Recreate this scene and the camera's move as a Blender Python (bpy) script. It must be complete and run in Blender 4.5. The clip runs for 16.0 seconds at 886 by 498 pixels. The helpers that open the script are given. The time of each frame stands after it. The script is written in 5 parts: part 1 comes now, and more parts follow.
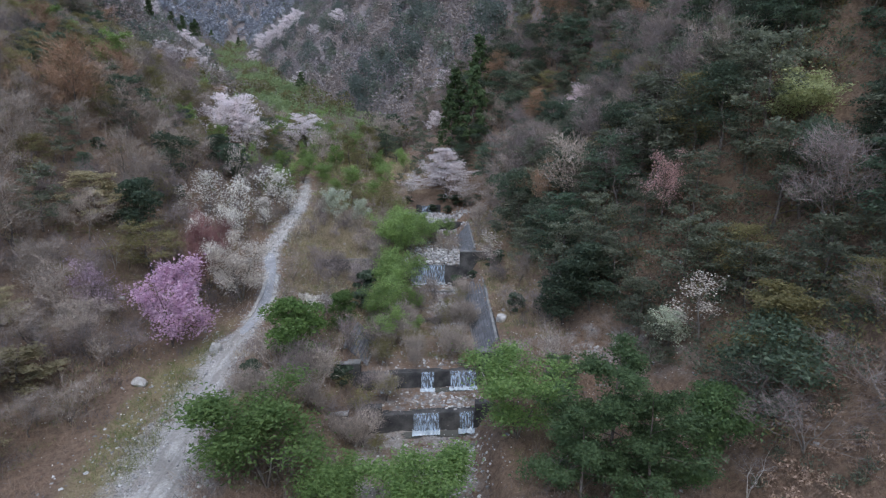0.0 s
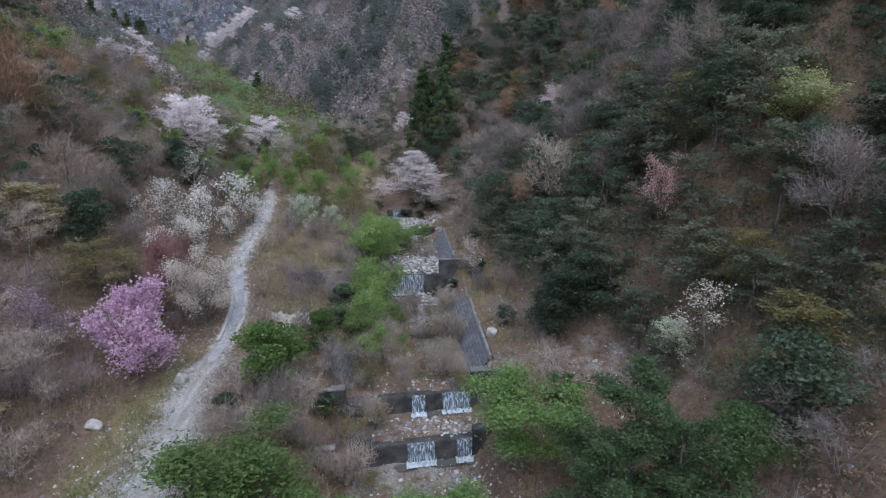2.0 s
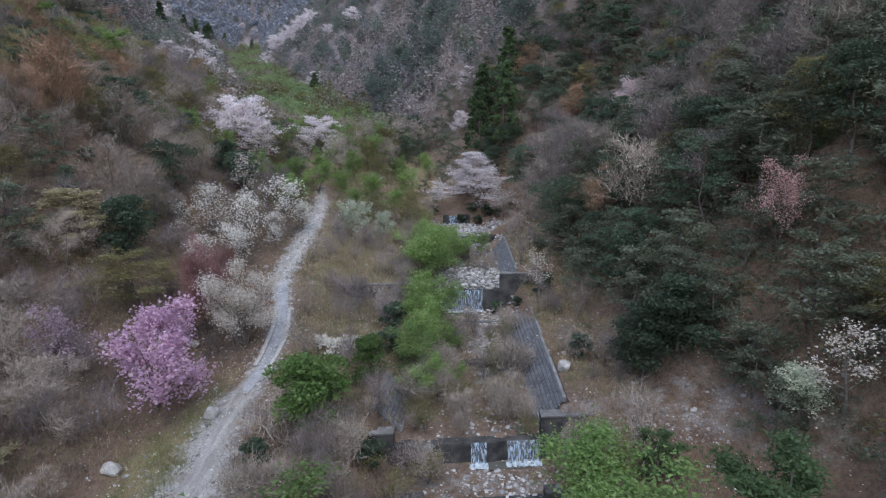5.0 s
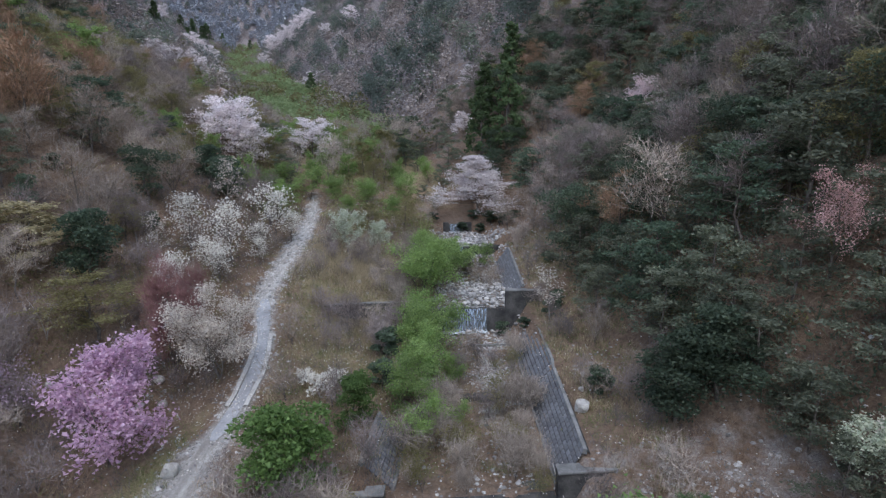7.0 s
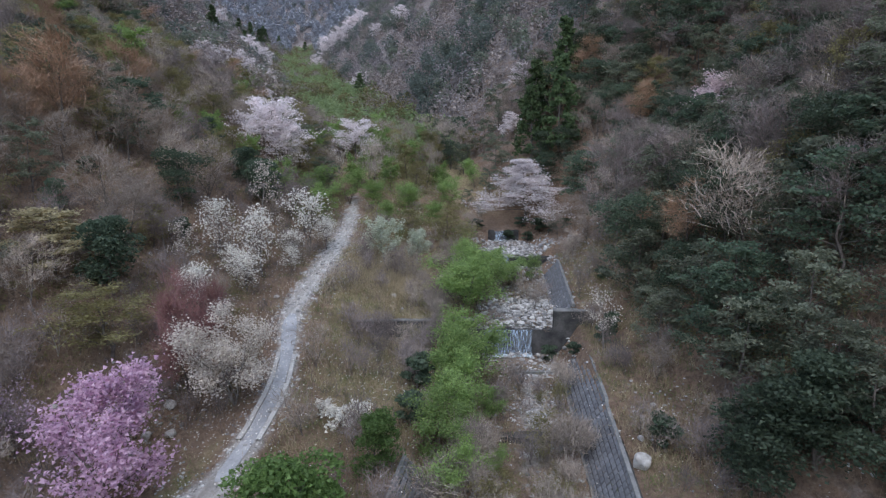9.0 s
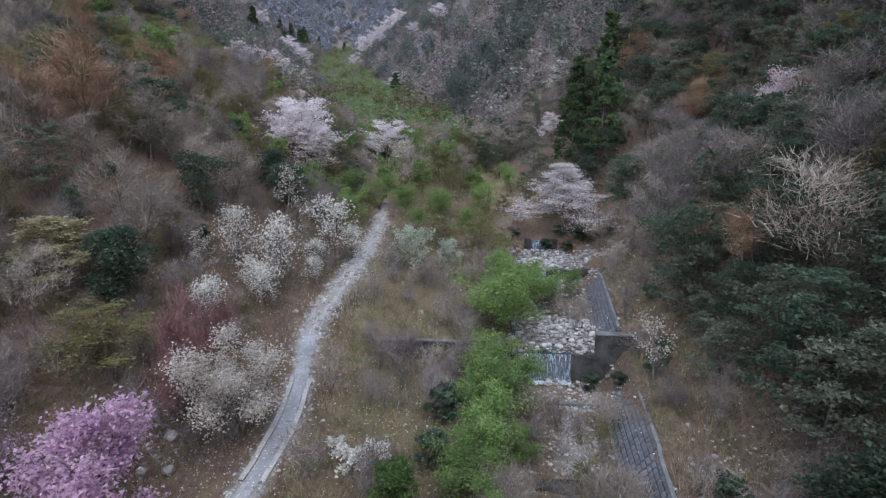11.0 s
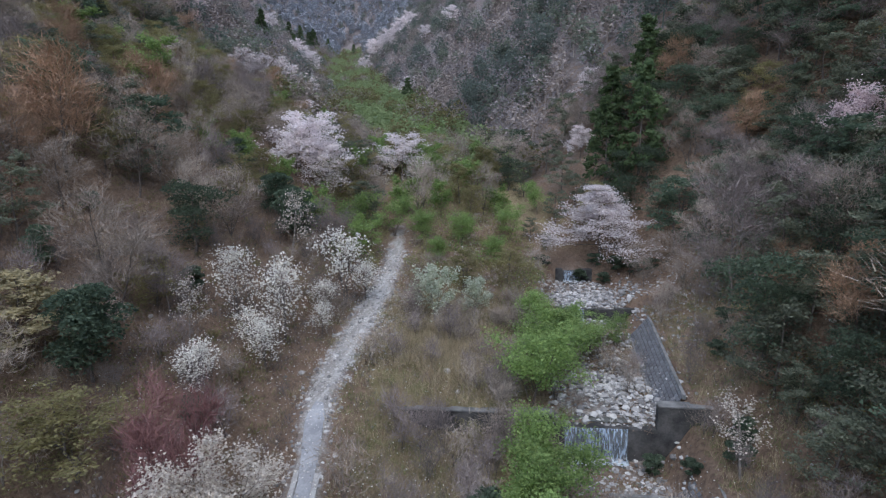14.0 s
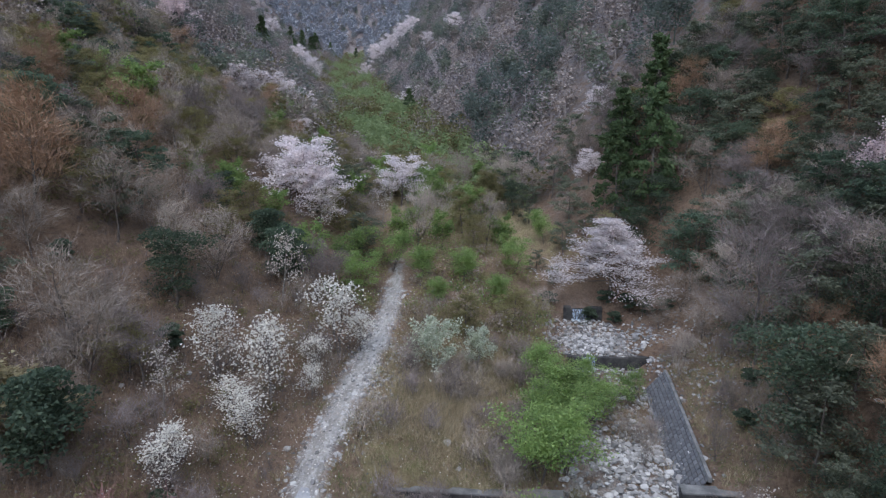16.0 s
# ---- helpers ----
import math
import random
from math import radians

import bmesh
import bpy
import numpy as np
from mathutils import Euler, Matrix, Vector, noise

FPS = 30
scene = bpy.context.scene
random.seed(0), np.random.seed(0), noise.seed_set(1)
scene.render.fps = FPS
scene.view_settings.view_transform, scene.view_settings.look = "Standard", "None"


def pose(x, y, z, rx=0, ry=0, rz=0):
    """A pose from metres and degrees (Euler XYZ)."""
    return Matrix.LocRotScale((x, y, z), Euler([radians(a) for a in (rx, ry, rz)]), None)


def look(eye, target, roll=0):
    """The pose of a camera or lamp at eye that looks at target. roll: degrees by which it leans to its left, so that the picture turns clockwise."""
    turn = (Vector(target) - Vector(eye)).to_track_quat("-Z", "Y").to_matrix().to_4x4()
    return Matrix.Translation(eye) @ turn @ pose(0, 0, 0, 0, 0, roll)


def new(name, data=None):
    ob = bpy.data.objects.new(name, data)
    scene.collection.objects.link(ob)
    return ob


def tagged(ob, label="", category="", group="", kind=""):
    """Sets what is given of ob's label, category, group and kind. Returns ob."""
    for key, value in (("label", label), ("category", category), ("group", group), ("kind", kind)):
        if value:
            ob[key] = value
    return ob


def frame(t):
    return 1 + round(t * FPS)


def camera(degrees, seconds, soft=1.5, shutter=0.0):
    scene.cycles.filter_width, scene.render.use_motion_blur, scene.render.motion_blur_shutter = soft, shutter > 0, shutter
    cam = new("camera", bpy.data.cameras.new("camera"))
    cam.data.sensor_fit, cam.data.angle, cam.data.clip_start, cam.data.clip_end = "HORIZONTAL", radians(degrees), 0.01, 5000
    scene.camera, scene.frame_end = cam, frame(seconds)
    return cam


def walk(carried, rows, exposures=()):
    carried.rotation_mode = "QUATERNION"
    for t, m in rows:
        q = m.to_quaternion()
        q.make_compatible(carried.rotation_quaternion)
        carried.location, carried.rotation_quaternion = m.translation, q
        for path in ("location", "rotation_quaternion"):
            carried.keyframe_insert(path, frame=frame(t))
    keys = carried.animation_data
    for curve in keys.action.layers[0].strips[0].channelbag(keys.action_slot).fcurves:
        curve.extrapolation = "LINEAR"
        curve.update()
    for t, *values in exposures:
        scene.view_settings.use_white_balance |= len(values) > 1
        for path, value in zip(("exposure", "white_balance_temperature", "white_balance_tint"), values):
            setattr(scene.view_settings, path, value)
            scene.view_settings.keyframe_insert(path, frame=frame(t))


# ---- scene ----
cam = camera(79.3, 16.0, soft=1.2)
METRES, EYE, TILT, LEAN, TURN = 50.0, 20.0, -10.8, -0.75, 0.0
ROWS = [
    (0.0, 0.0, 0.0, 0.0, 0.0, 0.96, 0.13),
    (0.5, -0.0244, 0.0137, 0.0018, -3.06, 0.98, 0.96),
    (1.0, -0.0403, 0.0351, 0.0094, -4.92, 0.92, 1.58),
    (1.5, -0.0486, 0.0601, 0.0186, -5.14, 0.88, 1.75),
    (2.0, -0.0542, 0.0816, 0.0272, -4.18, 0.92, 1.6),
    (2.5, -0.0526, 0.1019, 0.0319, -0.89, 1.0, 0.82),
    (3.0, -0.0518, 0.1239, 0.036, 1.11, 0.98, 0.38),
    (3.5, -0.0526, 0.1483, 0.0418, 1.64, 0.96, 0.34),
    (4.0, -0.0573, 0.1755, 0.0486, 1.6, 0.94, 0.46),
    (6.5, -0.0669, 0.3409, 0.0993, 1.64, 0.96, 0.79),
    (7.0, -0.065, 0.3733, 0.1081, 1.65, 0.96, 0.83),
    (7.5, -0.0623, 0.4048, 0.1167, 2.03, 0.98, 0.76),
    (8.0, -0.0577, 0.4347, 0.1257, 2.89, 0.99, 0.58),
    (8.5, -0.0552, 0.4635, 0.1339, 3.83, 1.0, 0.33),
    (9.0, -0.0528, 0.4911, 0.1424, 6.83, 0.98, -0.39),
    (11.5, -0.0595, 0.621, 0.1854, 10.94, 0.87, -1.42),
    (12.0, -0.0739, 0.6477, 0.1945, 11.33, 0.86, -1.51),
    (12.5, -0.0911, 0.6749, 0.2048, 11.42, 0.86, -1.5),
    (13.0, -0.1092, 0.7038, 0.2205, 11.47, 0.88, -1.48),
    (13.5, -0.1238, 0.7329, 0.2451, 11.49, 0.89, -1.45),
    (14.0, -0.1336, 0.7595, 0.2739, 11.55, 0.91, -1.44),
    (14.5, -0.1408, 0.7845, 0.3003, 11.8, 0.9, -1.48),
    (15.0, -0.1456, 0.8094, 0.328, 11.81, 0.93, -1.48),
    (15.5, -0.1477, 0.8298, 0.3553, 11.84, 0.95, -1.46),
    (16.0, -0.1488, 0.8499, 0.3832, 11.89, 0.96, -1.45),
]
walk(cam, [(t, pose(0, 0, EYE, TILT, LEAN, TURN) @ pose(METRES * x, METRES * y, METRES * z, 90 + pitch, roll, yaw)) for t, x, y, z, yaw, pitch, roll in ROWS])

# ---- light: a heavy overcast evening ----
world = bpy.data.worlds.new("overcast")
scene.world = world
world.use_nodes = True
wn = world.node_tree.nodes
sky = wn.new("ShaderNodeTexSky")
sky.sky_type, sky.sun_disc = "NISHITA", False
sky.sun_elevation, sky.sun_rotation = radians(55), radians(200)
wn["Background"].inputs["Strength"].default_value = 0.15
world.node_tree.links.new(sky.outputs[0], wn["Background"].inputs["Color"])
sun = new("sun", bpy.data.lights.new("sun", "SUN"))
sun.data.energy, sun.data.angle, sun.data.color = 1.2, radians(70), (0.955, 0.975, 1.0)
sun.matrix_world = look((0, 0, 200), (-30, 68, 0))
scene.view_settings.exposure = 0.91

# ---- lie of the land ----
def smooth(a, b, v):
    s = np.clip((np.asarray(v, float) - a) / (b - a), 0, 1)
    return s * s * (3 - 2 * s)


def bench_z(y):
    """Height of the road and the bench beside it, along the valley."""
    return np.interp(y, [-60, 0, 30, 46, 60, 81, 105, 144, 230, 300, 520, 700, 770, 1000, 1300], [-16, -7.5, -3.2, -1.1, 0.5, 5.1, 9.8, 19.5, 39, 54, 103, 147, 168, 292, 470])


DAM_Y = (47.8, 53.5, 68.0, 86.3, 111.0, 124.5)
SKEW = 0.12


def bed_z(y):
    """Height of the stream bed, with a step at each dam."""
    e = 0.05
    ys = [-60, 0, 30, 48.3 - e, 48.3 + e, 54.0 - e, 54.0 + e, 68.5 - e, 68.5 + e, 86.8 - e, 86.8 + e, 111.5 - e, 111.5 + e, 125.0 - e, 125.0 + e, 144, 230, 300, 520, 700, 770, 1000, 1300]
    zs = [-19, -11, -7.6, -6.1, -4.4, -4.3, -2.6, -1.8, -1.35, -0.8, 2.1, 4.7, 6.2, 6.9, 8.5, 17.0, 38, 53, 102, 146, 167, 291, 469]
    return np.interp(y, ys, zs)


def road_x(y):
    return np.interp(y, [-60, 0, 33, 38, 42.4, 46.4, 50, 55.6, 58.5, 61.8, 65.3, 68.4, 71, 74.4, 78, 82, 85.5, 88.5, 92, 98.5, 104, 109.5, 115.6, 123, 150],
                     [-30, -21, -19.2, -20.0, -20.6, -21.1, -21.6, -22.3, -22.1, -22.1, -22.2, -22.6, -23.2, -24.2, -25.5, -26.5, -27.0, -26.9, -27.2, -27.6, -27.9, -28.4, -29.4, -31.1, -38])


def bed_left(y):
    return np.interp(y, [-60, 0, 46, 53, 80, 106, 122, 144, 300, 520, 770, 1000], [-14, -9, -8.0, -8.2, -6.6, -6.5, -6.5, -20, -105, -200, -288, -400])


def bed_right(y):
    return np.interp(y, [-60, 0, 46, 53, 62, 80, 106, 122, 144, 300, 520, 770, 1000], [8, 4, 3.4, 4.3, 4.2, 3.7, 3.4, 1.5, -12, -95, -190, -280, -394])


def foot_left(y):
    return np.interp(y, [-60, 0, 30, 46, 60, 75, 90, 105, 125, 144, 200, 300, 520, 770, 1000], [-50, -36, -31, -29.5, -28, -27.5, -30, -31.5, -35, -42, -66, -118, -214, -298, -402])


def foot_right(y):
    return np.interp(y, [-60, 0, 30, 45, 54, 62, 80, 110, 125, 144, 200, 300, 520, 770, 1000], [30, 24, 20, 21, 18, 12, 9.5, 7.5, 5.5, -6, -34, -84, -180, -270, -392])


def lump(x, y):
    """Low swells and gullies of the hillsides."""
    return (np.sin(0.061 * x + 0.043 * y + 1.0) * np.sin(0.037 * y - 0.05 * x + 0.4) + 0.5 * np.sin(0.13 * x - 0.11 * y + 2.0) * np.sin(0.09 * x + 0.15 * y)
            + 0.25 * np.sin(0.31 * x + 0.22 * y) * np.sin(0.27 * y - 0.19 * x + 1.3))


def ground_z(x, y):
    x, y = np.asarray(x, float), np.asarray(y, float)
    yw = y - SKEW * (x + 2) * (1 - smooth(130, 170, y))
    bench, bed = bench_z(y), bed_z(yw)
    bl, br, fl, fr = bed_left(y), bed_right(y), foot_left(y), foot_right(y)
    # the left bench falls from the road to the top of the bank, then to the bed
    bank = bed + np.where((yw > 86.8) & (yw < 108), 1.3, 2.0)
    bank = np.minimum(bank, bench)
    side = smooth(0, 1, (bl - 1.5 - x) / np.maximum(bl - 1.5 - (road_x(y) + 3.0), 2.0))
    below = smooth(72, 82, yw) * (yw < 86.8)
    side = side * (1 - below + below * side * side)
    side = side ** (1 + 0.9 * smooth(70, 80, yw) * (1 - smooth(100, 112, yw)))
    left = bank + (bench - bank) * side
    left = bed + (left - bed) * smooth(0.0, 2.6, bl - x)
    # the right bank stands behind its revetment, then a strip of flat ground
    rtop = bed + np.interp(yw, [0, 48.2, 48.4, 53.9, 54.1, 62, 86.7, 86.9, 111, 122, 144], [2.5, 2.9, 2.2, 3.5, 2.7, 2.7, 3.6, 2.6, 2.0, 1.5, 1.0])
    right = bed + (rtop - bed) * np.clip((x - br) / np.interp(y, [56, 80], [1.8, 2.4]), 0, 1) + 0.10 * np.maximum(x - br - 2.1, 0)
    z = np.where(x < (bl + br) / 2, left, right)
    dl, dr = np.maximum(fl - x, 0), np.maximum(x - fr, 0)
    far = smooth(100, 200, y)
    gl = 0.50 + 0.16 * far
    gr = np.interp(y, [30, 60, 78, 100, 300], [0.95, 1.12, 0.95, 0.78, 0.72])
    z = z + gl * dl * (0.75 + 0.25 * smooth(0, 25, dl)) + gr * dr * (0.75 + 0.25 * smooth(0, 10, dr))
    d = dl + dr
    z = z + lump(x, y) * (np.minimum(d, 40) * 0.09 + np.clip(d - 40, 0, 200) * 0.07)
    z = z + 0.12 * np.sin(1.3 * x + 0.4 * y) * np.sin(0.9 * y - 0.5 * x) * smooth(0.5, 4, np.minimum(np.abs(x - bl), np.abs(x - br)))
    return z


# ---- materials ----
def material(name, rough=0.85):
    m = bpy.data.materials.new(name)
    m.use_nodes = True
    b = m.node_tree.nodes["Principled BSDF"]
    b.inputs["Roughness"].default_value = rough
    b.inputs["Specular IOR Level"].default_value = 0.25
    return m, m.node_tree, b


def node(tree, kind, **inputs):
    n = tree.nodes.new(kind)
    for key, value in inputs.items():
        n.inputs[key.replace("_", " ")].default_value = value
    return n


def noise_fac(tree, scale, detail=6.0, rough=0.6, lo=0.35, hi=0.65):
    """Object-space noise, stretched to run from 0 to 1."""
    co = tree.nodes.new("ShaderNodeTexCoord")
    n = node(tree, "ShaderNodeTexNoise", Scale=scale, Detail=detail, Roughness=rough)
    tree.links.new(co.outputs["Object"], n.inputs["Vector"])
    r = tree.nodes.new("ShaderNodeMapRange")
    r.inputs[1].default_value, r.inputs[2].default_value = lo, hi
    tree.links.new(n.outputs[0], r.inputs[0])
    return r.outputs[0]


def mix(tree, fac, a, b, mode="MIX"):
    n = tree.nodes.new("ShaderNodeMix")
    n.data_type, n.blend_type = "RGBA", mode
    for socket, v in ((n.inputs[0], fac), (n.inputs[6], a), (n.inputs[7], b)):
        if isinstance(v, (int, float)):
            socket.default_value = v
        elif isinstance(v, tuple):
            socket.default_value = (*v, 1)
        else:
            tree.links.new(v, socket)
    return n.outputs[2]


def bump(tree, b, fac, strength=0.5, distance=0.05):
    n = tree.nodes.new("ShaderNodeBump")
    n.inputs["Strength"].default_value, n.inputs["Distance"].default_value = strength, distance
    tree.links.new(fac, n.inputs["Height"])
    tree.links.new(n.outputs[0], b.inputs["Normal"])


def leafy(name, dark, light, rough=0.7, spread=0.5, thin=0.0):
    """Foliage or petals: each leaf differs a little, and each plant differs from the next."""
    m, tree, b = material(name, rough)
    geo = tree.nodes.new("ShaderNodeNewGeometry")
    info = tree.nodes.new("ShaderNodeObjectInfo")
    col = mix(tree, geo.outputs["Random Per Island"], dark, light)
    hsv = tree.nodes.new("ShaderNodeHueSaturation")
    for out, sock, lo, hi in ((info.outputs["Random"], "Value", 1 - spread * 0.5, 1 + spread * 0.5),):
        r = tree.nodes.new("ShaderNodeMapRange")
        r.inputs[3].default_value, r.inputs[4].default_value = lo, hi
        tree.links.new(out, r.inputs[0])
        tree.links.new(r.outputs[0], hsv.inputs[sock])
    tree.links.new(col, hsv.inputs["Color"])
    tree.links.new(hsv.outputs[0], b.inputs["Base Color"])
    if thin:
        glow = tree.nodes.new("ShaderNodeBsdfTranslucent")
        both = tree.nodes.new("ShaderNodeMixShader")
        both.inputs[0].default_value = thin
        tree.links.new(hsv.outputs[0], glow.inputs["Color"])
        tree.links.new(b.outputs[0], both.inputs[1])
        tree.links.new(glow.outputs[0], both.inputs[2])
        tree.links.new(both.outputs[0], tree.nodes["Material Output"].inputs["Surface"])
    return m


def grained(name, dark, light, scale, rough=0.9, fine=None, relief=0.4, distance=0.05, fine_scale=None):
    """Rock, concrete, bark or soil: broad stains and fine grain."""
    m, tree, b = material(name, rough)
    broad = noise_fac(tree, scale)
    grain = noise_fac(tree, fine_scale or scale * 9, 8.0, 0.7)
    col = mix(tree, broad, dark, light)
    col = mix(tree, grain, col, fine or tuple(c * 0.6 for c in light), "MIX") if fine else mix(tree, mix(tree, grain, (0.0, 0.0, 0.0), (0.35, 0.35, 0.35)), col, tuple(c * 0.4 for c in dark))
    tree.links.new(col, b.inputs["Base Color"])
    bump(tree, b, grain, relief, distance)
    return m


bark = grained("bark", (0.10, 0.08, 0.07), (0.22, 0.19, 0.17), 2.0)
bark_pale = grained("pale_bark", (0.17, 0.15, 0.135), (0.33, 0.30, 0.27), 2.0)
bark_grey = grained("grey_bark", (0.12, 0.102, 0.095), (0.23, 0.20, 0.185), 2.0)
bark_snag = grained("bleached_bark", (0.34, 0.31, 0.28), (0.58, 0.54, 0.50), 2.0)
twig_brown = leafy("brown_twigs", (0.205, 0.17, 0.145), (0.41, 0.345, 0.295))
twig_grey = leafy("grey_twigs", (0.14, 0.116, 0.112), (0.265, 0.222, 0.213))
twig_bramble = leafy("russet_bramble", (0.17, 0.115, 0.085), (0.34, 0.245, 0.185))
# far twigs: brown and mauve shifted towards blue-grey to paint in distance haze
twig_far_haze = leafy("hazed_brown_twigs", (0.225, 0.19, 0.178), (0.365, 0.312, 0.29), spread=0.1)
twig_haze_mauve = leafy("hazed_mauve_twigs", (0.195, 0.176, 0.186), (0.28, 0.256, 0.27), spread=0.1)
# the blue-grey is aerial haze put into the twig colour
twig_haze_blue = leafy("hazed_distant_twigs", (0.31, 0.335, 0.385), (0.37, 0.395, 0.445), spread=0.1)
twig_rust = leafy("rusty_buds", (0.22, 0.135, 0.088), (0.385, 0.25, 0.17))
twig_red = leafy("dark_red_buds", (0.16, 0.075, 0.075), (0.28, 0.15, 0.145))
twig_olive = leafy("olive_young_leaves", (0.17, 0.155, 0.075), (0.31, 0.285, 0.14), thin=0.5)
twig_tan = leafy("tan_young_leaves", (0.25, 0.22, 0.13), (0.44, 0.39, 0.25), thin=0.5)
leaf_dark = leafy("dark_evergreen_leaves", (0.052, 0.076, 0.052), (0.118, 0.158, 0.105), 0.5, thin=0.5)
leaf_mid = leafy("evergreen_leaves", (0.08, 0.135, 0.045), (0.175, 0.275, 0.09), 0.5, thin=0.5)
leaf_lime = leafy("young_green_leaves", (0.14, 0.215, 0.076), (0.285, 0.39, 0.14), thin=0.5)
leaf_yellow = leafy("yellow_green_leaves", (0.28, 0.31, 0.15), (0.50, 0.53, 0.29), thin=0.5)
leaf_mustard = leafy("mustard_young_leaves", (0.175, 0.158, 0.075), (0.30, 0.27, 0.13), thin=0.5)
leaf_grey = leafy("grey_green_leaves", (0.112, 0.126, 0.094), (0.215, 0.238, 0.172), thin=0.5)
leaf_lime_deep = leafy("fresh_green_leaves", (0.105, 0.175, 0.06), (0.215, 0.315, 0.115), thin=0.5)
# paler, greyer copy of leaf_lime, with the haze of distance in its colour
leaf_haze_lime = leafy("hazed_young_leaves", (0.23, 0.30, 0.15), (0.32, 0.40, 0.205), thin=0.5)
needle = leafy("pine_needles", (0.06, 0.092, 0.066), (0.135, 0.186, 0.125), thin=0.5)
needle_soft = leafy("soft_pine_needles", (0.068, 0.112, 0.055), (0.14, 0.21, 0.10), thin=0.5)
leaf_gloss = leafy("glossy_evergreen_leaves", (0.06, 0.105, 0.045), (0.135, 0.21, 0.085), 0.45, thin=0.5)
needle_cedar = leafy("cedar_needles", (0.06, 0.098, 0.048), (0.135, 0.19, 0.09), thin=0.5)
# evergreens seen through haze: base colours lifted and blued to paint it
leaf_far_haze = leafy("hazed_evergreen_leaves", (0.13, 0.155, 0.125), (0.22, 0.25, 0.195), thin=0.5)
leaf_haze_dark = leafy("hazed_dark_evergreen_leaves", (0.115, 0.143, 0.128), (0.16, 0.192, 0.17), thin=0.5)
petal_white = leafy("white_petals", (0.62, 0.595, 0.54), (0.94, 0.91, 0.85), 0.6, 0.2, thin=0.5)
petal_cherry = leafy("pale_pink_petals", (0.64, 0.58, 0.59), (0.93, 0.87, 0.88), 0.6, 0.25, thin=0.5)
petal_pink = leafy("pink_petals", (0.44, 0.27, 0.39), (0.73, 0.53, 0.66), 0.6, 0.2, thin=0.5)
petal_blush = leafy("blush_petals", (0.60, 0.47, 0.49), (0.90, 0.77, 0.78), 0.6, 0.2, thin=0.5)
petal_cream = leafy("cream_petals", (0.46, 0.41, 0.36), (0.82, 0.76, 0.69), 0.6, 0.2, thin=0.5)
petal_green = leafy("greenish_white_petals", (0.36, 0.42, 0.30), (0.72, 0.74, 0.62), 0.6, 0.2, thin=0.5)
petal_mauve = leafy("mauve_petals", (0.34, 0.24, 0.30), (0.60, 0.46, 0.55), 0.6, 0.2, thin=0.5)
petal_rose = leafy("dusky_rose_petals", (0.40, 0.24, 0.23), (0.66, 0.45, 0.43), 0.6, 0.2, thin=0.5)
grass_dry = leafy("dry_grass", (0.25, 0.195, 0.12), (0.52, 0.43, 0.29), 0.9, 0.3)
grass_green = leafy("green_grass", (0.11, 0.125, 0.05), (0.22, 0.235, 0.10), 0.9, 0.3)
stone_pale = leafy("pale_stones", (0.16, 0.155, 0.155), (0.58, 0.565, 0.55), 0.9, 0.3)
boulder_rock = grained("boulder_rock", (0.34, 0.32, 0.30), (0.62, 0.60, 0.57), 1.2, relief=0.8)
concrete_dark = grained("stained_concrete", (0.035, 0.035, 0.037), (0.12, 0.115, 0.11), 0.7, relief=0.5)
concrete = grained("weathered_concrete", (0.13, 0.13, 0.13), (0.27, 0.27, 0.265), 0.8, relief=0.4)
block_face = leafy("grey_revetment_blocks", (0.11, 0.113, 0.125), (0.21, 0.213, 0.225), 0.85, 0.4)


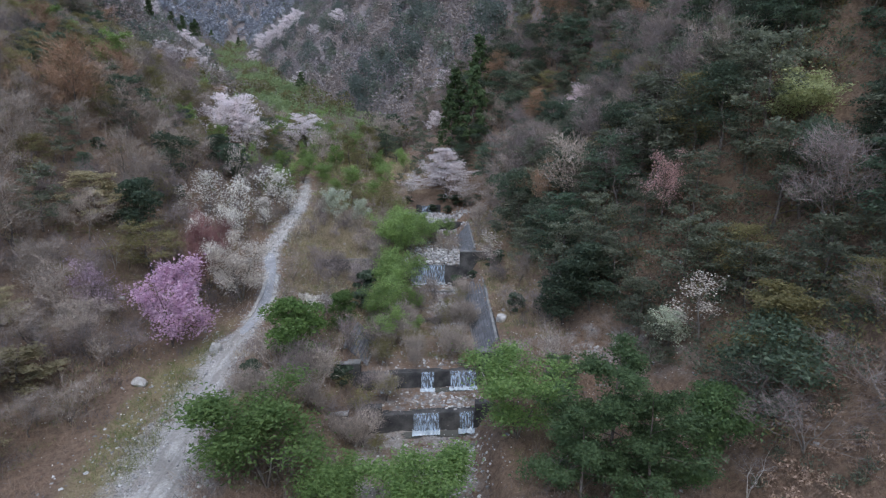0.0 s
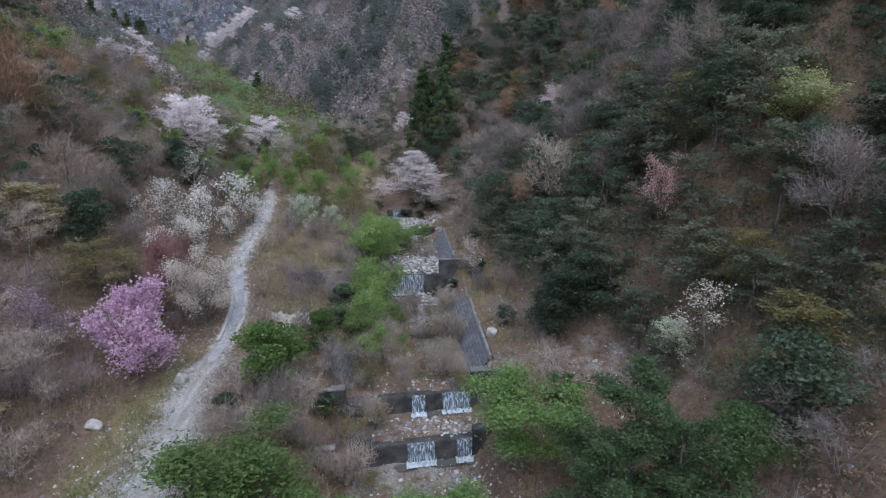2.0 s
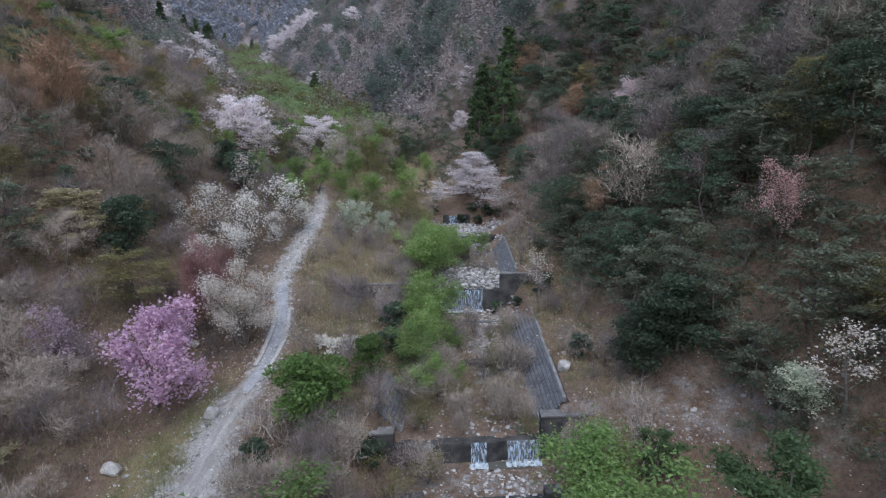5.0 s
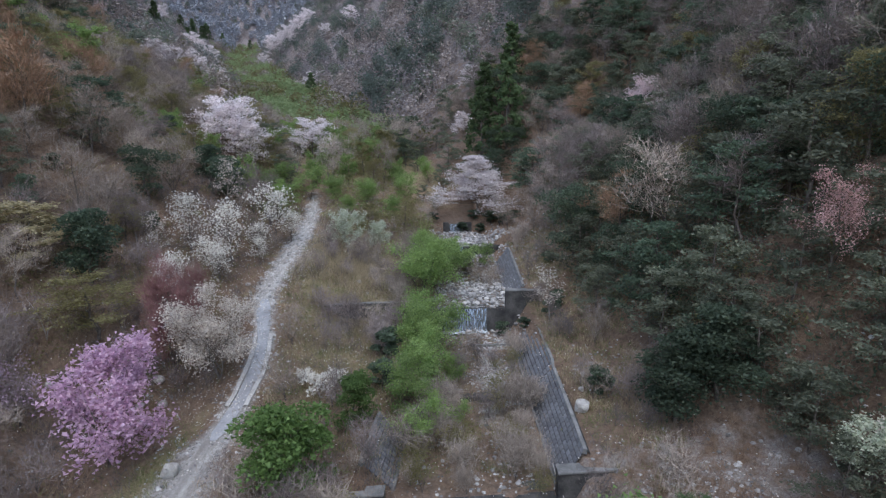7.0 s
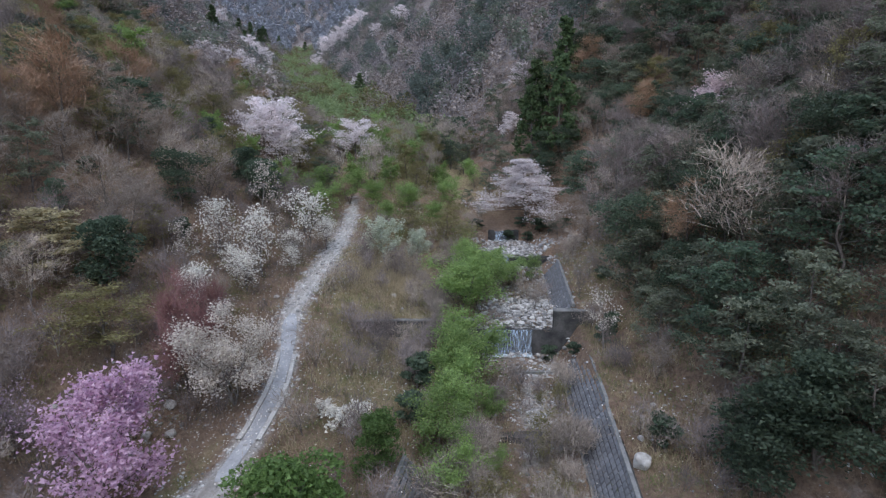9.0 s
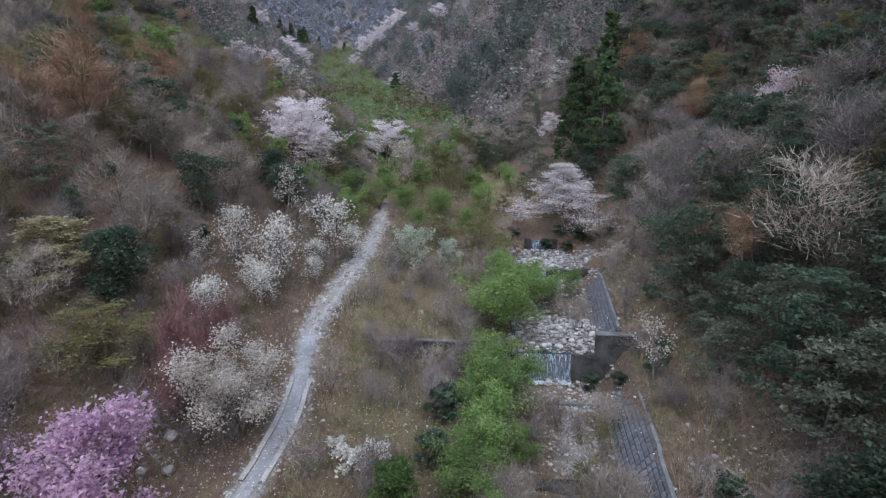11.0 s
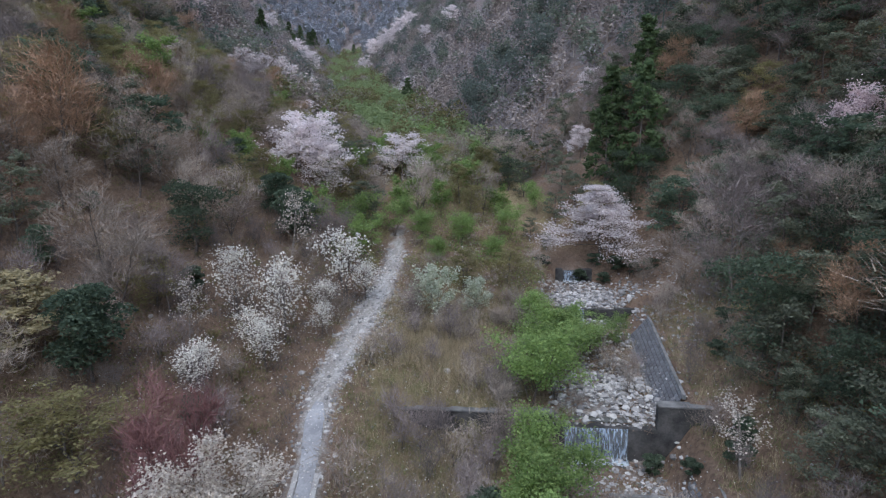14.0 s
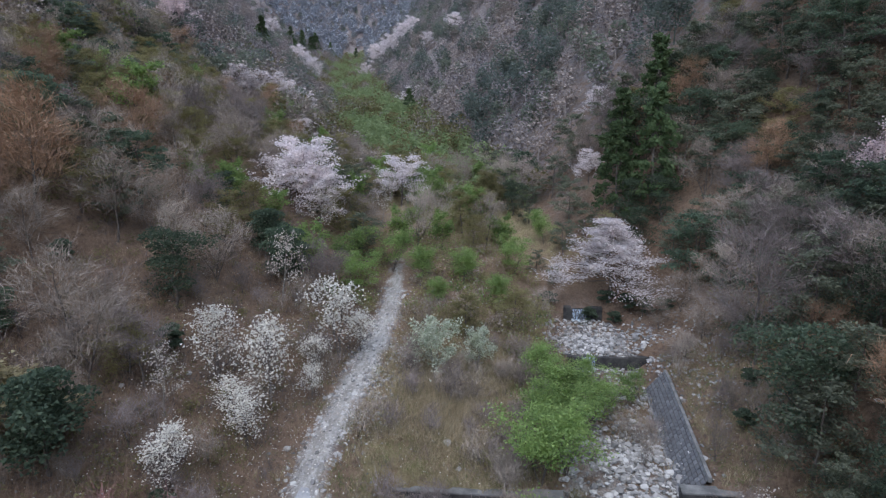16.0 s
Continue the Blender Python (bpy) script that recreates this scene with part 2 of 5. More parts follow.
def make_ground():
    m, tree, b = material("leaf_litter_and_soil", 0.95)
    broad, mid, fine = noise_fac(tree, 0.12), noise_fac(tree, 0.7), noise_fac(tree, 6.0, 8, 0.75)
    soil = mix(tree, broad, (0.165, 0.096, 0.066), (0.26, 0.172, 0.122))
    soil = mix(tree, mix(tree, mid, (0.0, 0.0, 0.0), (0.6, 0.6, 0.6)), soil, (0.19, 0.13, 0.10))
    soil = mix(tree, mix(tree, fine, (0.0, 0.0, 0.0), (0.65, 0.65, 0.65)), soil, (0.33, 0.25, 0.185))
    clods = noise_fac(tree, 2.2, 6, 0.7, 0.42, 0.6)
    soil = mix(tree, mix(tree, clods, (0.0, 0.0, 0.0), (0.55, 0.55, 0.55)), soil, (0.085, 0.062, 0.045))
    stone = mix(tree, fine, (0.24, 0.22, 0.21), (0.56, 0.54, 0.52))
    turf = mix(tree, fine, (0.18, 0.15, 0.075), (0.37, 0.31, 0.19))
    col = soil
    litter = mix(tree, mid, (0.15, 0.132, 0.132), (0.235, 0.21, 0.21))
    for key, over in (("litter", litter), ("turf", turf), ("stone", stone)):
        a = tree.nodes.new("ShaderNodeAttribute")
        a.attribute_name = key
        edge = tree.nodes.new("ShaderNodeMath")
        edge.operation = "MULTIPLY_ADD"
        tree.links.new(mid, edge.inputs[0])
        edge.inputs[1].default_value = 0.9
        edge.inputs[2].default_value = -0.45
        add = tree.nodes.new("ShaderNodeMath")
        add.operation, add.use_clamp = "ADD", True
        tree.links.new(a.outputs["Fac"], add.inputs[0])
        gate = tree.nodes.new("ShaderNodeMath")
        gate.operation = "MULTIPLY"
        tree.links.new(edge.outputs[0], gate.inputs[0])
        sm = tree.nodes.new("ShaderNodeMapRange")
        sm.inputs[1].default_value, sm.inputs[2].default_value = 0.02, 0.25
        tree.links.new(a.outputs["Fac"], sm.inputs[0])
        tree.links.new(sm.outputs[0], gate.inputs[1])
        tree.links.new(gate.outputs[0], add.inputs[1])
        col = mix(tree, add.outputs[0], col, over)
    tree.links.new(col, b.inputs["Base Color"])
    bump(tree, b, fine, 0.9, 0.12)
    return m


soil = make_ground()


# ---- building kit ----
def mesh_of(name, verts, faces, mat, smooth_shade=False):
    me = bpy.data.meshes.new(name)
    verts, faces = np.asarray(verts, np.float32), np.asarray(faces, np.int32)
    k = faces.shape[1]
    me.vertices.add(len(verts))
    me.vertices.foreach_set("co", verts.ravel())
    me.loops.add(faces.size)
    me.loops.foreach_set("vertex_index", faces.ravel())
    me.polygons.add(len(faces))
    me.polygons.foreach_set("loop_start", np.arange(0, faces.size, k, dtype=np.int32))
    me.polygons.foreach_set("use_smooth", np.full(len(faces), smooth_shade))
    me.update(calc_edges=True)
    me.materials.append(mat)
    return me


def part(name, bm, mat, parent=None, label=""):
    """Links a bmesh or a finished mesh as one object under a thing."""
    if isinstance(bm, bmesh.types.BMesh):
        me = bpy.data.meshes.new(name)
        bm.to_mesh(me)
        bm.free()
        me.materials.append(mat)
    else:
        me = bm
    ob = new(name, me)
    ob.parent = parent
    if label:
        ob["label"] = label
    return ob


def unit(v):
    return v / np.maximum(np.linalg.norm(v, axis=-1, keepdims=True), 1e-6)


def flakes(rng, centres, size, flat=0.0, long=1.0, aim=None, three=False):
    """One small quad at each centre, turned at random (flat: how much they lie level; aim: a way along which they point)."""
    n = len(centres)
    u = rng.normal(size=(n, 3))
    if aim is not None:
        u = unit(u) * 0.7 + aim
    u[:, 2] *= 1 - flat
    u = unit(u)
    v = rng.normal(size=(n, 3))
    v[:, 2] *= 1 - flat
    v = unit(np.cross(u, np.cross(u, v)))
    s = size * rng.uniform(0.6, 1.3, (n, 1)) * 0.5
    u, v = u * s * long, v * s
    if three:
        verts = np.stack([centres - u * 1.15 - v * 0.5, centres + u * 1.15 - v * 0.3, centres + v * 1.3], 1).reshape(-1, 3)
        return verts, np.arange(3 * n).reshape(n, 3)
    verts = np.stack([centres - u, centres + v * 0.9, centres + u, centres - v * 0.9], 1).reshape(-1, 3)
    return verts, np.arange(4 * n).reshape(n, 4)


def slivers(rng, roots, ways, length, width):
    """Thin twigs: one narrow triangle from each root."""
    n = len(roots)
    way = unit(ways) * (length * rng.uniform(0.5, 1.3, (n, 1)))
    side = unit(np.cross(way, rng.normal(size=(n, 3)))) * width * 0.5
    verts = np.stack([roots - side, roots + side, roots + way], 1).reshape(-1, 3)
    return verts, np.arange(3 * n).reshape(n, 3)


def tubes(lines, sides=4):
    """Tapered limbs: lines is a list of (points, radii)."""
    verts, faces, base = [], [], 0
    for pts, rad in lines:
        pts, rad = np.asarray(pts, float), np.asarray(rad, float)
        way = unit(np.gradient(pts, axis=0))
        a = unit(np.cross(way, np.where(np.abs(way[:, 2:3]) > 0.9, [1.0, 0, 0], [0, 0, 1.0])))
        c = np.cross(way, a)
        ang = np.arange(sides) * 2 * np.pi / sides
        ring = pts[:, None] + rad[:, None, None] * (a[:, None] * np.cos(ang)[None, :, None] + c[:, None] * np.sin(ang)[None, :, None])
        verts.append(ring.reshape(-1, 3))
        for i in range(len(pts) - 1):
            for j in range(sides):
                k = (j + 1) % sides
                faces.append((base + i * sides + j, base + i * sides + k, base + (i + 1) * sides + k, base + (i + 1) * sides + j))
        base += len(pts) * sides
    return np.concatenate(verts), np.array(faces)


def limbs(rng, h, start, reach, rise, count, subs, thick=0.02, shape=None, stems=1, wander=0.06, droop=0.0):
    """A trunk with limbs and branches, h metres high. Returns the limb lines, the thin branch lines, and points with their ways along the branches."""
    thick_lines, thin_lines, at, way = [], [], [], []
    for s in range(stems):
        lean = rng.normal(size=2) * (wander if stems == 1 else 0.22) * h
        n = 6
        f = np.linspace(0, 1, n)
        trunk = np.stack([lean[0] * f ** 1.3 + rng.normal(size=n) * 0.012 * h * (f > 0), lean[1] * f ** 1.3 + rng.normal(size=n) * 0.012 * h * (f > 0), h * f * (1 if stems == 1 else rng.uniform(0.75, 1))], 1)
        thick_lines.append((trunk, thick * h * (1 - 0.88 * f) / (1 if stems == 1 else 1.5)))
        for i in range(count // stems):
            k = start + (1 - start) * (i + rng.uniform(0, 0.9)) / (count / stems)
            k = min(k, 0.97)
            p = np.array([np.interp(k, f, trunk[:, c]) for c in range(3)])
            az = i * 2.4 + rng.uniform(-0.5, 0.5) + s * 2.1
            el = radians(rise + rng.uniform(-14, 14)) + 0.5 * max(0, k - 0.7)
            q = (k - start) / (1 - start)
            ln = reach * h * (shape(q) if shape else 1 - 0.55 * q) * rng.uniform(0.75, 1.15)
            d = np.array([np.cos(az) * np.cos(el), np.sin(az) * np.cos(el), np.sin(el)])
            m = 4
            g = np.linspace(0, 1, m)
            bend = np.stack([rng.normal(size=m) * 0.04 * ln, rng.normal(size=m) * 0.04 * ln, (rng.normal(size=m) * 0.03 - droop * g ** 2 + 0.08 * g) * ln], 1) * (g[:, None] > 0)
            line = p + d * ln * g[:, None] + bend
            r0 = thick * h * (1 - 0.88 * k) * 0.55
            thick_lines.append((line, r0 * (1 - 0.85 * g)))
            for j in range(subs):
                e = rng.uniform(0.25, 1.0)
                o = np.array([np.interp(e, g, line[:, c]) for c in range(3)])
                w = unit(d + rng.normal(size=3) * 0.65 + [0, 0, 0.15 - droop])
                l2 = ln * rng.uniform(0.25, 0.5)
                mid = o + w * l2 * 0.5 + rng.normal(size=3) * 0.05 * l2
                end = o + w * l2
                thin_lines.append((np.array([o, mid, end]), np.array([r0 * 0.35, r0 * 0.22, r0 * 0.08])))
                for c in np.linspace(0.3, 1, 4):
                    at.append(o + w * l2 * c)
                    way.append(w)
            for c in np.linspace(0.5, 1, 4):
                at.append(p + d * ln * c)
                way.append(d)
    return thick_lines, thin_lines, np.array(at), np.array(way)


def trunk_mesh(name, thick_lines, thin_lines, mat):
    v1, f1 = tubes(thick_lines[:1], 5)
    v3, f3 = tubes(thick_lines[1:], 3)
    v1, f1 = np.concatenate([v1, v3]), np.concatenate([f1, f3 + len(v1)])
    v2, f2 = tubes([(p[[0, -1]], r[[0, -1]]) for p, r in thin_lines], 3)
    return mesh_of(name, np.concatenate([v1, v2]), np.concatenate([f1, f2 + len(v1)]), mat, True)


def pick(rng, at, way, n, jitter):
    i = rng.integers(0, len(at), n)
    return at[i] + rng.normal(size=(n, 3)) * jitter, way[i]


def plant(shape, x, y, scale=1.0, wide=1.0, label="", group="", name="", turn=None):
    """A tree as one thing: an empty at its base with trunk and crown. shape: (name, label, category, meshes)."""
    kind, text, category, trunk, crown = shape
    e = new(name or kind)
    e.empty_display_size = 0.3
    e.matrix_world = at_ground(x, y, scale, (x * 1.7 + y * 2.3) % 6.28 if turn is None else turn, wide)
    part("trunk", trunk, None, e)
    part("crown", crown, None, e)
    return tagged(e, label or text, category, group)


def bare_tree(seed, twigs, h=8.0, stems=1, n=1800, wood=bark, rise=46, reach=0.46, subs=4):
    rng = np.random.default_rng(seed)
    a, b, at, way = limbs(rng, h, 0.2, reach, rise, 11 if stems == 1 else 12, subs, 0.013, stems=stems)
    p, w = pick(rng, at, way, n, 0.42)
    v, f = slivers(rng, p, w + rng.normal(size=(n, 3)) * 0.6 + [0, 0, 0.3], 1.1, 0.034)
    return trunk_mesh("bare_trunk", a, b, wood), mesh_of("twig_crown", v, f, twigs)


def blossom_tree(seed, petals, h=8.0, n=2600, size=0.2, rise=28, reach=0.55, layered=0.2, start=0.2, stems=1, wood=bark, shape=None, loose=0.28, count=15):
    rng = np.random.default_rng(seed)
    a, b, at, way = limbs(rng, h, start, reach, rise, count, 7, 0.018, shape=shape, stems=stems)
    p, w = pick(rng, at, way, n, [loose, loose, layered])
    v, f = flakes(rng, p, size * 1.15, 0.25, three=True)
    return trunk_mesh("blossom_trunk", a, b, wood), mesh_of("blossom_crown", v, f, petals)


def broadleaf_tree(seed, leaves, h=7.0, n=3000, size=0.3, reach=0.42, clumps=34, start=0.1, subs=5, three=False):
    rng = np.random.default_rng(seed)
    a, b, at, way = limbs(rng, h, start, reach, 34, 13, subs, 0.02, shape=lambda q: 0.75 + 0.6 * q - 1.05 * q * q)
    c = at[rng.integers(0, len(at), clumps)]
    r = rng.uniform(0.10, 0.19, clumps) * h
    i = rng.integers(0, clumps, n)
    d = unit(rng.normal(size=(n, 3)))
    d[:, 2] = np.where(rng.random(n) < 0.75, np.abs(d[:, 2]), d[:, 2])
    p = c[i] + d * (r[i] * rng.uniform(0.75, 1.08, n))[:, None] * [1.15, 1.15, 0.8]
    v, f = flakes(rng, p, size * (1.0 if three else 1.1), 0.1, 1.2, three=True)
    return trunk_mesh("broadleaf_trunk", a, b, bark), mesh_of("leaf_crown", v, f, leaves)


def pine_tree(seed, leaves, h=9.0, n=2600, rise=12, size=0.42, subs=6, start=0.28, three=False):
    rng = np.random.default_rng(seed)
    a, b, at, way = limbs(rng, h, start, 0.36, rise, 16, subs, 0.016, shape=lambda q: 1.0 - 0.6 * q * q, wander=0.05)
    p, w = pick(rng, at, way, n, [0.3, 0.3, 0.1])
    v, f = flakes(rng, p, size, 0.35, 1.5, three=three)
    return trunk_mesh("pine_trunk", a, b, bark), mesh_of("needle_crown", v, f, leaves)


def cedar_tree(seed, leaves, h=13.0, n=2800):
    rng = np.random.default_rng(seed)
    a, b, at, way = limbs(rng, h, 0.12, 0.24, -4, 34, 4, 0.014, shape=lambda q: 1.05 - 0.9 * q, wander=0.01, droop=0.15)
    p, w = pick(rng, at, way, n, [0.22, 0.22, 0.18])
    v, f = flakes(rng, p, 0.36, 0.0, 1.5, aim=w * 0.6, three=True)
    return trunk_mesh("cedar_trunk", a, b, bark), mesh_of("cedar_crown", v, f, leaves)


def airy_tree(seed, leaves, h=7.0, n=2600, size=0.17, stems=3, rise=48, three=False, loose=0.3, tufts=0):
    rng = np.random.default_rng(seed)
    a, b, at, way = limbs(rng, h, 0.18, 0.42, rise, 15, 7, 0.012, stems=stems)
    if tufts:
        k = rng.integers(0, len(at), tufts)
        at, way = at[k], way[k]
    p, w = pick(rng, at, way, n, [loose, loose, loose * 0.7])
    v, f = flakes(rng, p, size, 0.15, 1.5, three=three)
    return trunk_mesh("airy_trunk", a, b, bark), mesh_of("airy_crown", v, f, leaves)


def at_ground(x, y, scale=1.0, turn=0.0, wide=1.0, sink=0.15):
    return Matrix.Translation((x, y, float(ground_z(x, y)) - sink)) @ Matrix.Rotation(turn, 4, "Z") @ Matrix.Diagonal((scale * wide, scale * wide, scale, 1))


# ---- ground ----
def spaced(marks, steps):
    """Grid lines from mark to mark, with a step size for each stretch."""
    out = []
    for a, b, s in zip(marks, marks[1:], steps):
        n = max(1, round((b - a) / s))
        out += [a + (b - a) * i / n for i in range(n)]
    return np.array(out + [marks[-1]])


def near_line(x, y, half):
    return 1 - smooth(half * 0.6, half * 1.6, np.abs(x - road_x(y)))


def stone_mask(x, y):
    """Where gravel and rubble lie: the road's edges, the stream bed and the side path."""
    road = near_line(x, y, np.interp(y, [0, 40, 52, 60, 75, 95, 120], [3.4, 3.0, 1.9, 1.0, 1.0, 1.6, 0.9])) * (1 - smooth(115, 130, y))
    bed = smooth(-0.5, 1.0, x - bed_left(y)) * smooth(-0.5, 0.8, bed_right(y) - x) * (1 - smooth(124, 140, y)) * np.clip(0.04 + 0.9 * np.exp(-((x - 0.3) / 1.4) ** 2 - ((y - 72) / 8) ** 2) + 0.4 * np.exp(-((y - 94) / 8) ** 2) + 0.45 * np.exp(-((y - 116) / 6) ** 2) + 0.4 * (1 - smooth(44, 56, y)), 0, 0.9)
    spur = (1 - smooth(1.2, 3.4, np.abs(y - np.interp(x, [4, 10, 17, 26], [53.0, 54.5, 55.5, 46.0])))) * smooth(4, 7, x) * (1 - smooth(20, 27, x)) * 0.35
    return np.clip(np.maximum(np.maximum(road, bed), spur), 0, 1)


def turf_mask(x, y):
    reach = np.interp(y, [20, 40, 50, 58], [5.8, 6.2, 5.4, 2.5])
    verge = smooth(1.2, 2.5, road_x(y) - x) * (1 - smooth(-1.2, 1.2, road_x(y) - x - reach)) * (1 - smooth(54, 64, y))
    bench = smooth(2.5, 5, x - road_x(y)) * smooth(1, 3, bed_left(y) - x) * smooth(60, 70, y) * (1 - smooth(104, 118, y)) * 0.75
    floor = smooth(0, 6, x - foot_left(y)) * smooth(0, 6, foot_right(y) - x) * smooth(125, 150, y) * (1 - smooth(720, 790, y))
    return np.clip(np.maximum(np.maximum(verge, bench), floor), 0, 1)


def litter_mask(x, y):
    """Grey-mauve leaf litter under the far woods."""
    return smooth(135, 200, y) + 0.0 * x


gx = spaced([-900, -400, -150, -70, -42, -30, 14, 40, 80, 200, 600], [50, 16, 4, 1.2, 0.8, 0.4, 1.0, 2.5, 8, 40])
gy = spaced([-60, 0, 22, 40, 126, 160, 300, 700, 1300], [6, 2, 1.0, 0.4, 1.2, 4, 10, 30])
GX, GY = np.meshgrid(gx, gy)
GZ = ground_z(GX, GY)
rough = np.random.default_rng(3).normal(size=GX.shape) * 0.035
GZ = GZ + rough * (np.abs(GX - road_x(GY)) > 1.9)
nx, ny = len(gx), len(gy)
ii = np.arange(nx * (ny - 1)).reshape(ny - 1, nx)[:, :-1].ravel()
ground_me = mesh_of("ground", np.stack([GX, GY, GZ], -1).reshape(-1, 3), np.stack([ii, ii + 1, ii + nx + 1, ii + nx], 1), soil, True)
for key, mask in (("stone", stone_mask), ("turf", turf_mask), ("litter", litter_mask)):
    layer = ground_me.attributes.new(key, "FLOAT", "POINT")
    layer.data.foreach_set("value", mask(GX, GY).ravel().astype(np.float32))
ground = tagged(new("ground", ground_me), "brown leaf-littered valley floor and hillsides with gravel", "ground", kind="structure")


# ---- road ----
def make_road():
    """Pale gravel with darker ruts and muddy patches drawn out along the track."""
    m, tree, b = material("worn_concrete_and_gravel", 0.95)
    co = tree.nodes.new("ShaderNodeTexCoord")
    mp = tree.nodes.new("ShaderNodeMapping")
    mp.inputs["Rotation"].default_value = (0, 0, 0.08)
    mp.inputs["Scale"].default_value = (1.6, 0.22, 1.0)
    tree.links.new(co.outputs["Object"], mp.inputs["Vector"])
    rut = node(tree, "ShaderNodeTexNoise", Scale=1.0, Detail=5.0, Roughness=0.6)
    tree.links.new(mp.outputs[0], rut.inputs["Vector"])
    r = tree.nodes.new("ShaderNodeMapRange")
    r.inputs[1].default_value, r.inputs[2].default_value = 0.40, 0.60
    tree.links.new(rut.outputs[0], r.inputs[0])
    fine, patch = noise_fac(tree, 5.0, 8, 0.75), noise_fac(tree, 0.35, 5, 0.6, 0.45, 0.62)
    col = mix(tree, fine, (0.30, 0.285, 0.27), (0.58, 0.56, 0.54))
    col = mix(tree, mix(tree, r.outputs[0], (0.6, 0.6, 0.6), (0.0, 0.0, 0.0)), col, (0.20, 0.18, 0.16))
    col = mix(tree, mix(tree, patch, (0.0, 0.0, 0.0), (0.5, 0.5, 0.5)), col, (0.27, 0.26, 0.25))
    tree.links.new(col, b.inputs["Base Color"])
    bump(tree, b, fine, 0.9, 0.08)
    return m


road_mat = make_road()
kerb_mat = grained("pale_kerb_concrete", (0.34, 0.33, 0.32), (0.50, 0.49, 0.475), 1.0, 0.9)
paving_mat = grained("smooth_grey_concrete", (0.24, 0.245, 0.26), (0.38, 0.385, 0.40), 0.6, 0.7, relief=0.2)
ry = np.arange(8, 122, 0.5)
rng = np.random.default_rng(5)
rows_v = []
for k, y in enumerate(ry):
    half = np.interp(y, [8, 35, 46, 52, 58, 70, 76, 86, 95, 104, 112, 122], [2.0, 1.7, 1.3, 1.1, 0.9, 0.85, 1.0, 1.2, 1.25, 1.0, 0.65, 0.3])
    l, r = road_x(y) - half + rng.normal() * 0.25, road_x(y) + half + rng.normal() * 0.25
    for f in np.linspace(0, 1, 7):
        x = l + (r - l) * f
        rows_v.append((x, y, float(ground_z(x, y)) + (0.06 if 0 < f < 1 else -0.15) + 0.02 * math.sin(3 * x + y)))
fv = [(k * 7 + j, k * 7 + j + 1, k * 7 + j + 8, k * 7 + j + 7) for k in range(len(ry) - 1) for j in range(6)]
road = tagged(new("road", mesh_of("road", rows_v, fv, road_mat, True)), "pale worn concrete and gravel track up the valley", "road", kind="structure")

# concrete wheel edges along the steep bend
for sgn in (-1, 1):
    v, f = [], []
    ks = np.arange(61.5, 73.5, 0.5)
    for y in ks:
        x = road_x(y) + sgn * 0.82 + 0.03 * math.sin(y * 2.1)
        z = float(ground_z(x, y)) + 0.03
        v += [(x - 0.2, y, z - 0.2), (x - 0.2, y, z + 0.13), (x + 0.2, y, z + 0.13), (x + 0.2, y, z - 0.2)]
    for k in range(len(ks) - 1):
        f += [(k * 4 + j, k * 4 + j + 1, k * 4 + j + 5, k * 4 + j + 4) for j in range(3)]
    tagged(new("kerb", mesh_of("kerb", v, f, kerb_mat)), "pale concrete edge strip of the track", "kerb", kind="structure")
v, f = [], []
ks = np.arange(57.0, 81.0, 0.5)
for y in ks:
    half = np.interp(y, [57, 58, 72, 76, 79, 81], [0.2, 0.55, 0.55, 0.8, 0.8, 0.2])
    for q in (-1, -0.3, 0.3, 1):
        x = road_x(y) + q * half
        v.append((x, y, float(ground_z(x, y)) + 0.10))
f = [(k * 4 + j, k * 4 + j + 1, k * 4 + j + 5, k * 4 + j + 4) for k in range(len(ks) - 1) for j in range(3)]
tagged(new("paving", mesh_of("paving", v, f, paving_mat, True)), "smooth blue-grey concrete bed of the track", "paving", kind="structure")


# ---- dams ----
def slab(bm, corners, z0, z1):
    """A prism over a ring of x, y corners; z1 may be a list with one height a corner."""
    n = len(corners)
    tops = z1 if isinstance(z1, (list, tuple)) else [z1] * n
    lo = [bm.verts.new((x, y, z0)) for x, y in corners]
    hi = [bm.verts.new((x, y, t)) for (x, y), t in zip(corners, tops)]
    bm.faces.new(lo[::-1])
    bm.faces.new(hi)
    for i in range(n):
        j = (i + 1) % n
        bm.faces.new((lo[i], lo[j], hi[j], hi[i]))


def dam_line(y, x):
    return y + SKEW * (x + 2)


def block_along(y, x0, x1, z0, z1, front=0.0, back=1.1, bevel=0.05):
    bm = bmesh.new()
    slab(bm, [(x0, dam_line(y, x0) - front), (x1, dam_line(y, x1) - front), (x1, dam_line(y, x1) + back), (x0, dam_line(y, x0) + back)], z0, z1)
    bmesh.ops.bevel(bm, geom=bm.edges[:], offset=bevel, segments=2, affect="EDGES")
    return bm


water_mat, wt, wb = material("falling_water", 0.25)
wb.inputs["Base Color"].default_value = (0.54, 0.66, 0.80, 1)
co = wt.nodes.new("ShaderNodeTexCoord")
mp = wt.nodes.new("ShaderNodeMapping")
mp.inputs["Scale"].default_value = (7.0, 7.0, 0.22)
wt.links.new(co.outputs["Object"], mp.inputs["Vector"])
streak = node(wt, "ShaderNodeTexNoise", Scale=1.0, Detail=5.0, Roughness=0.65)
wt.links.new(mp.outputs[0], streak.inputs["Vector"])
ra = wt.nodes.new("ShaderNodeMapRange")
ra.inputs[1].default_value, ra.inputs[2].default_value, ra.inputs[3].default_value, ra.inputs[4].default_value = 0.41, 0.70, 0.03, 0.80
wt.links.new(streak.outputs[0], ra.inputs[0])
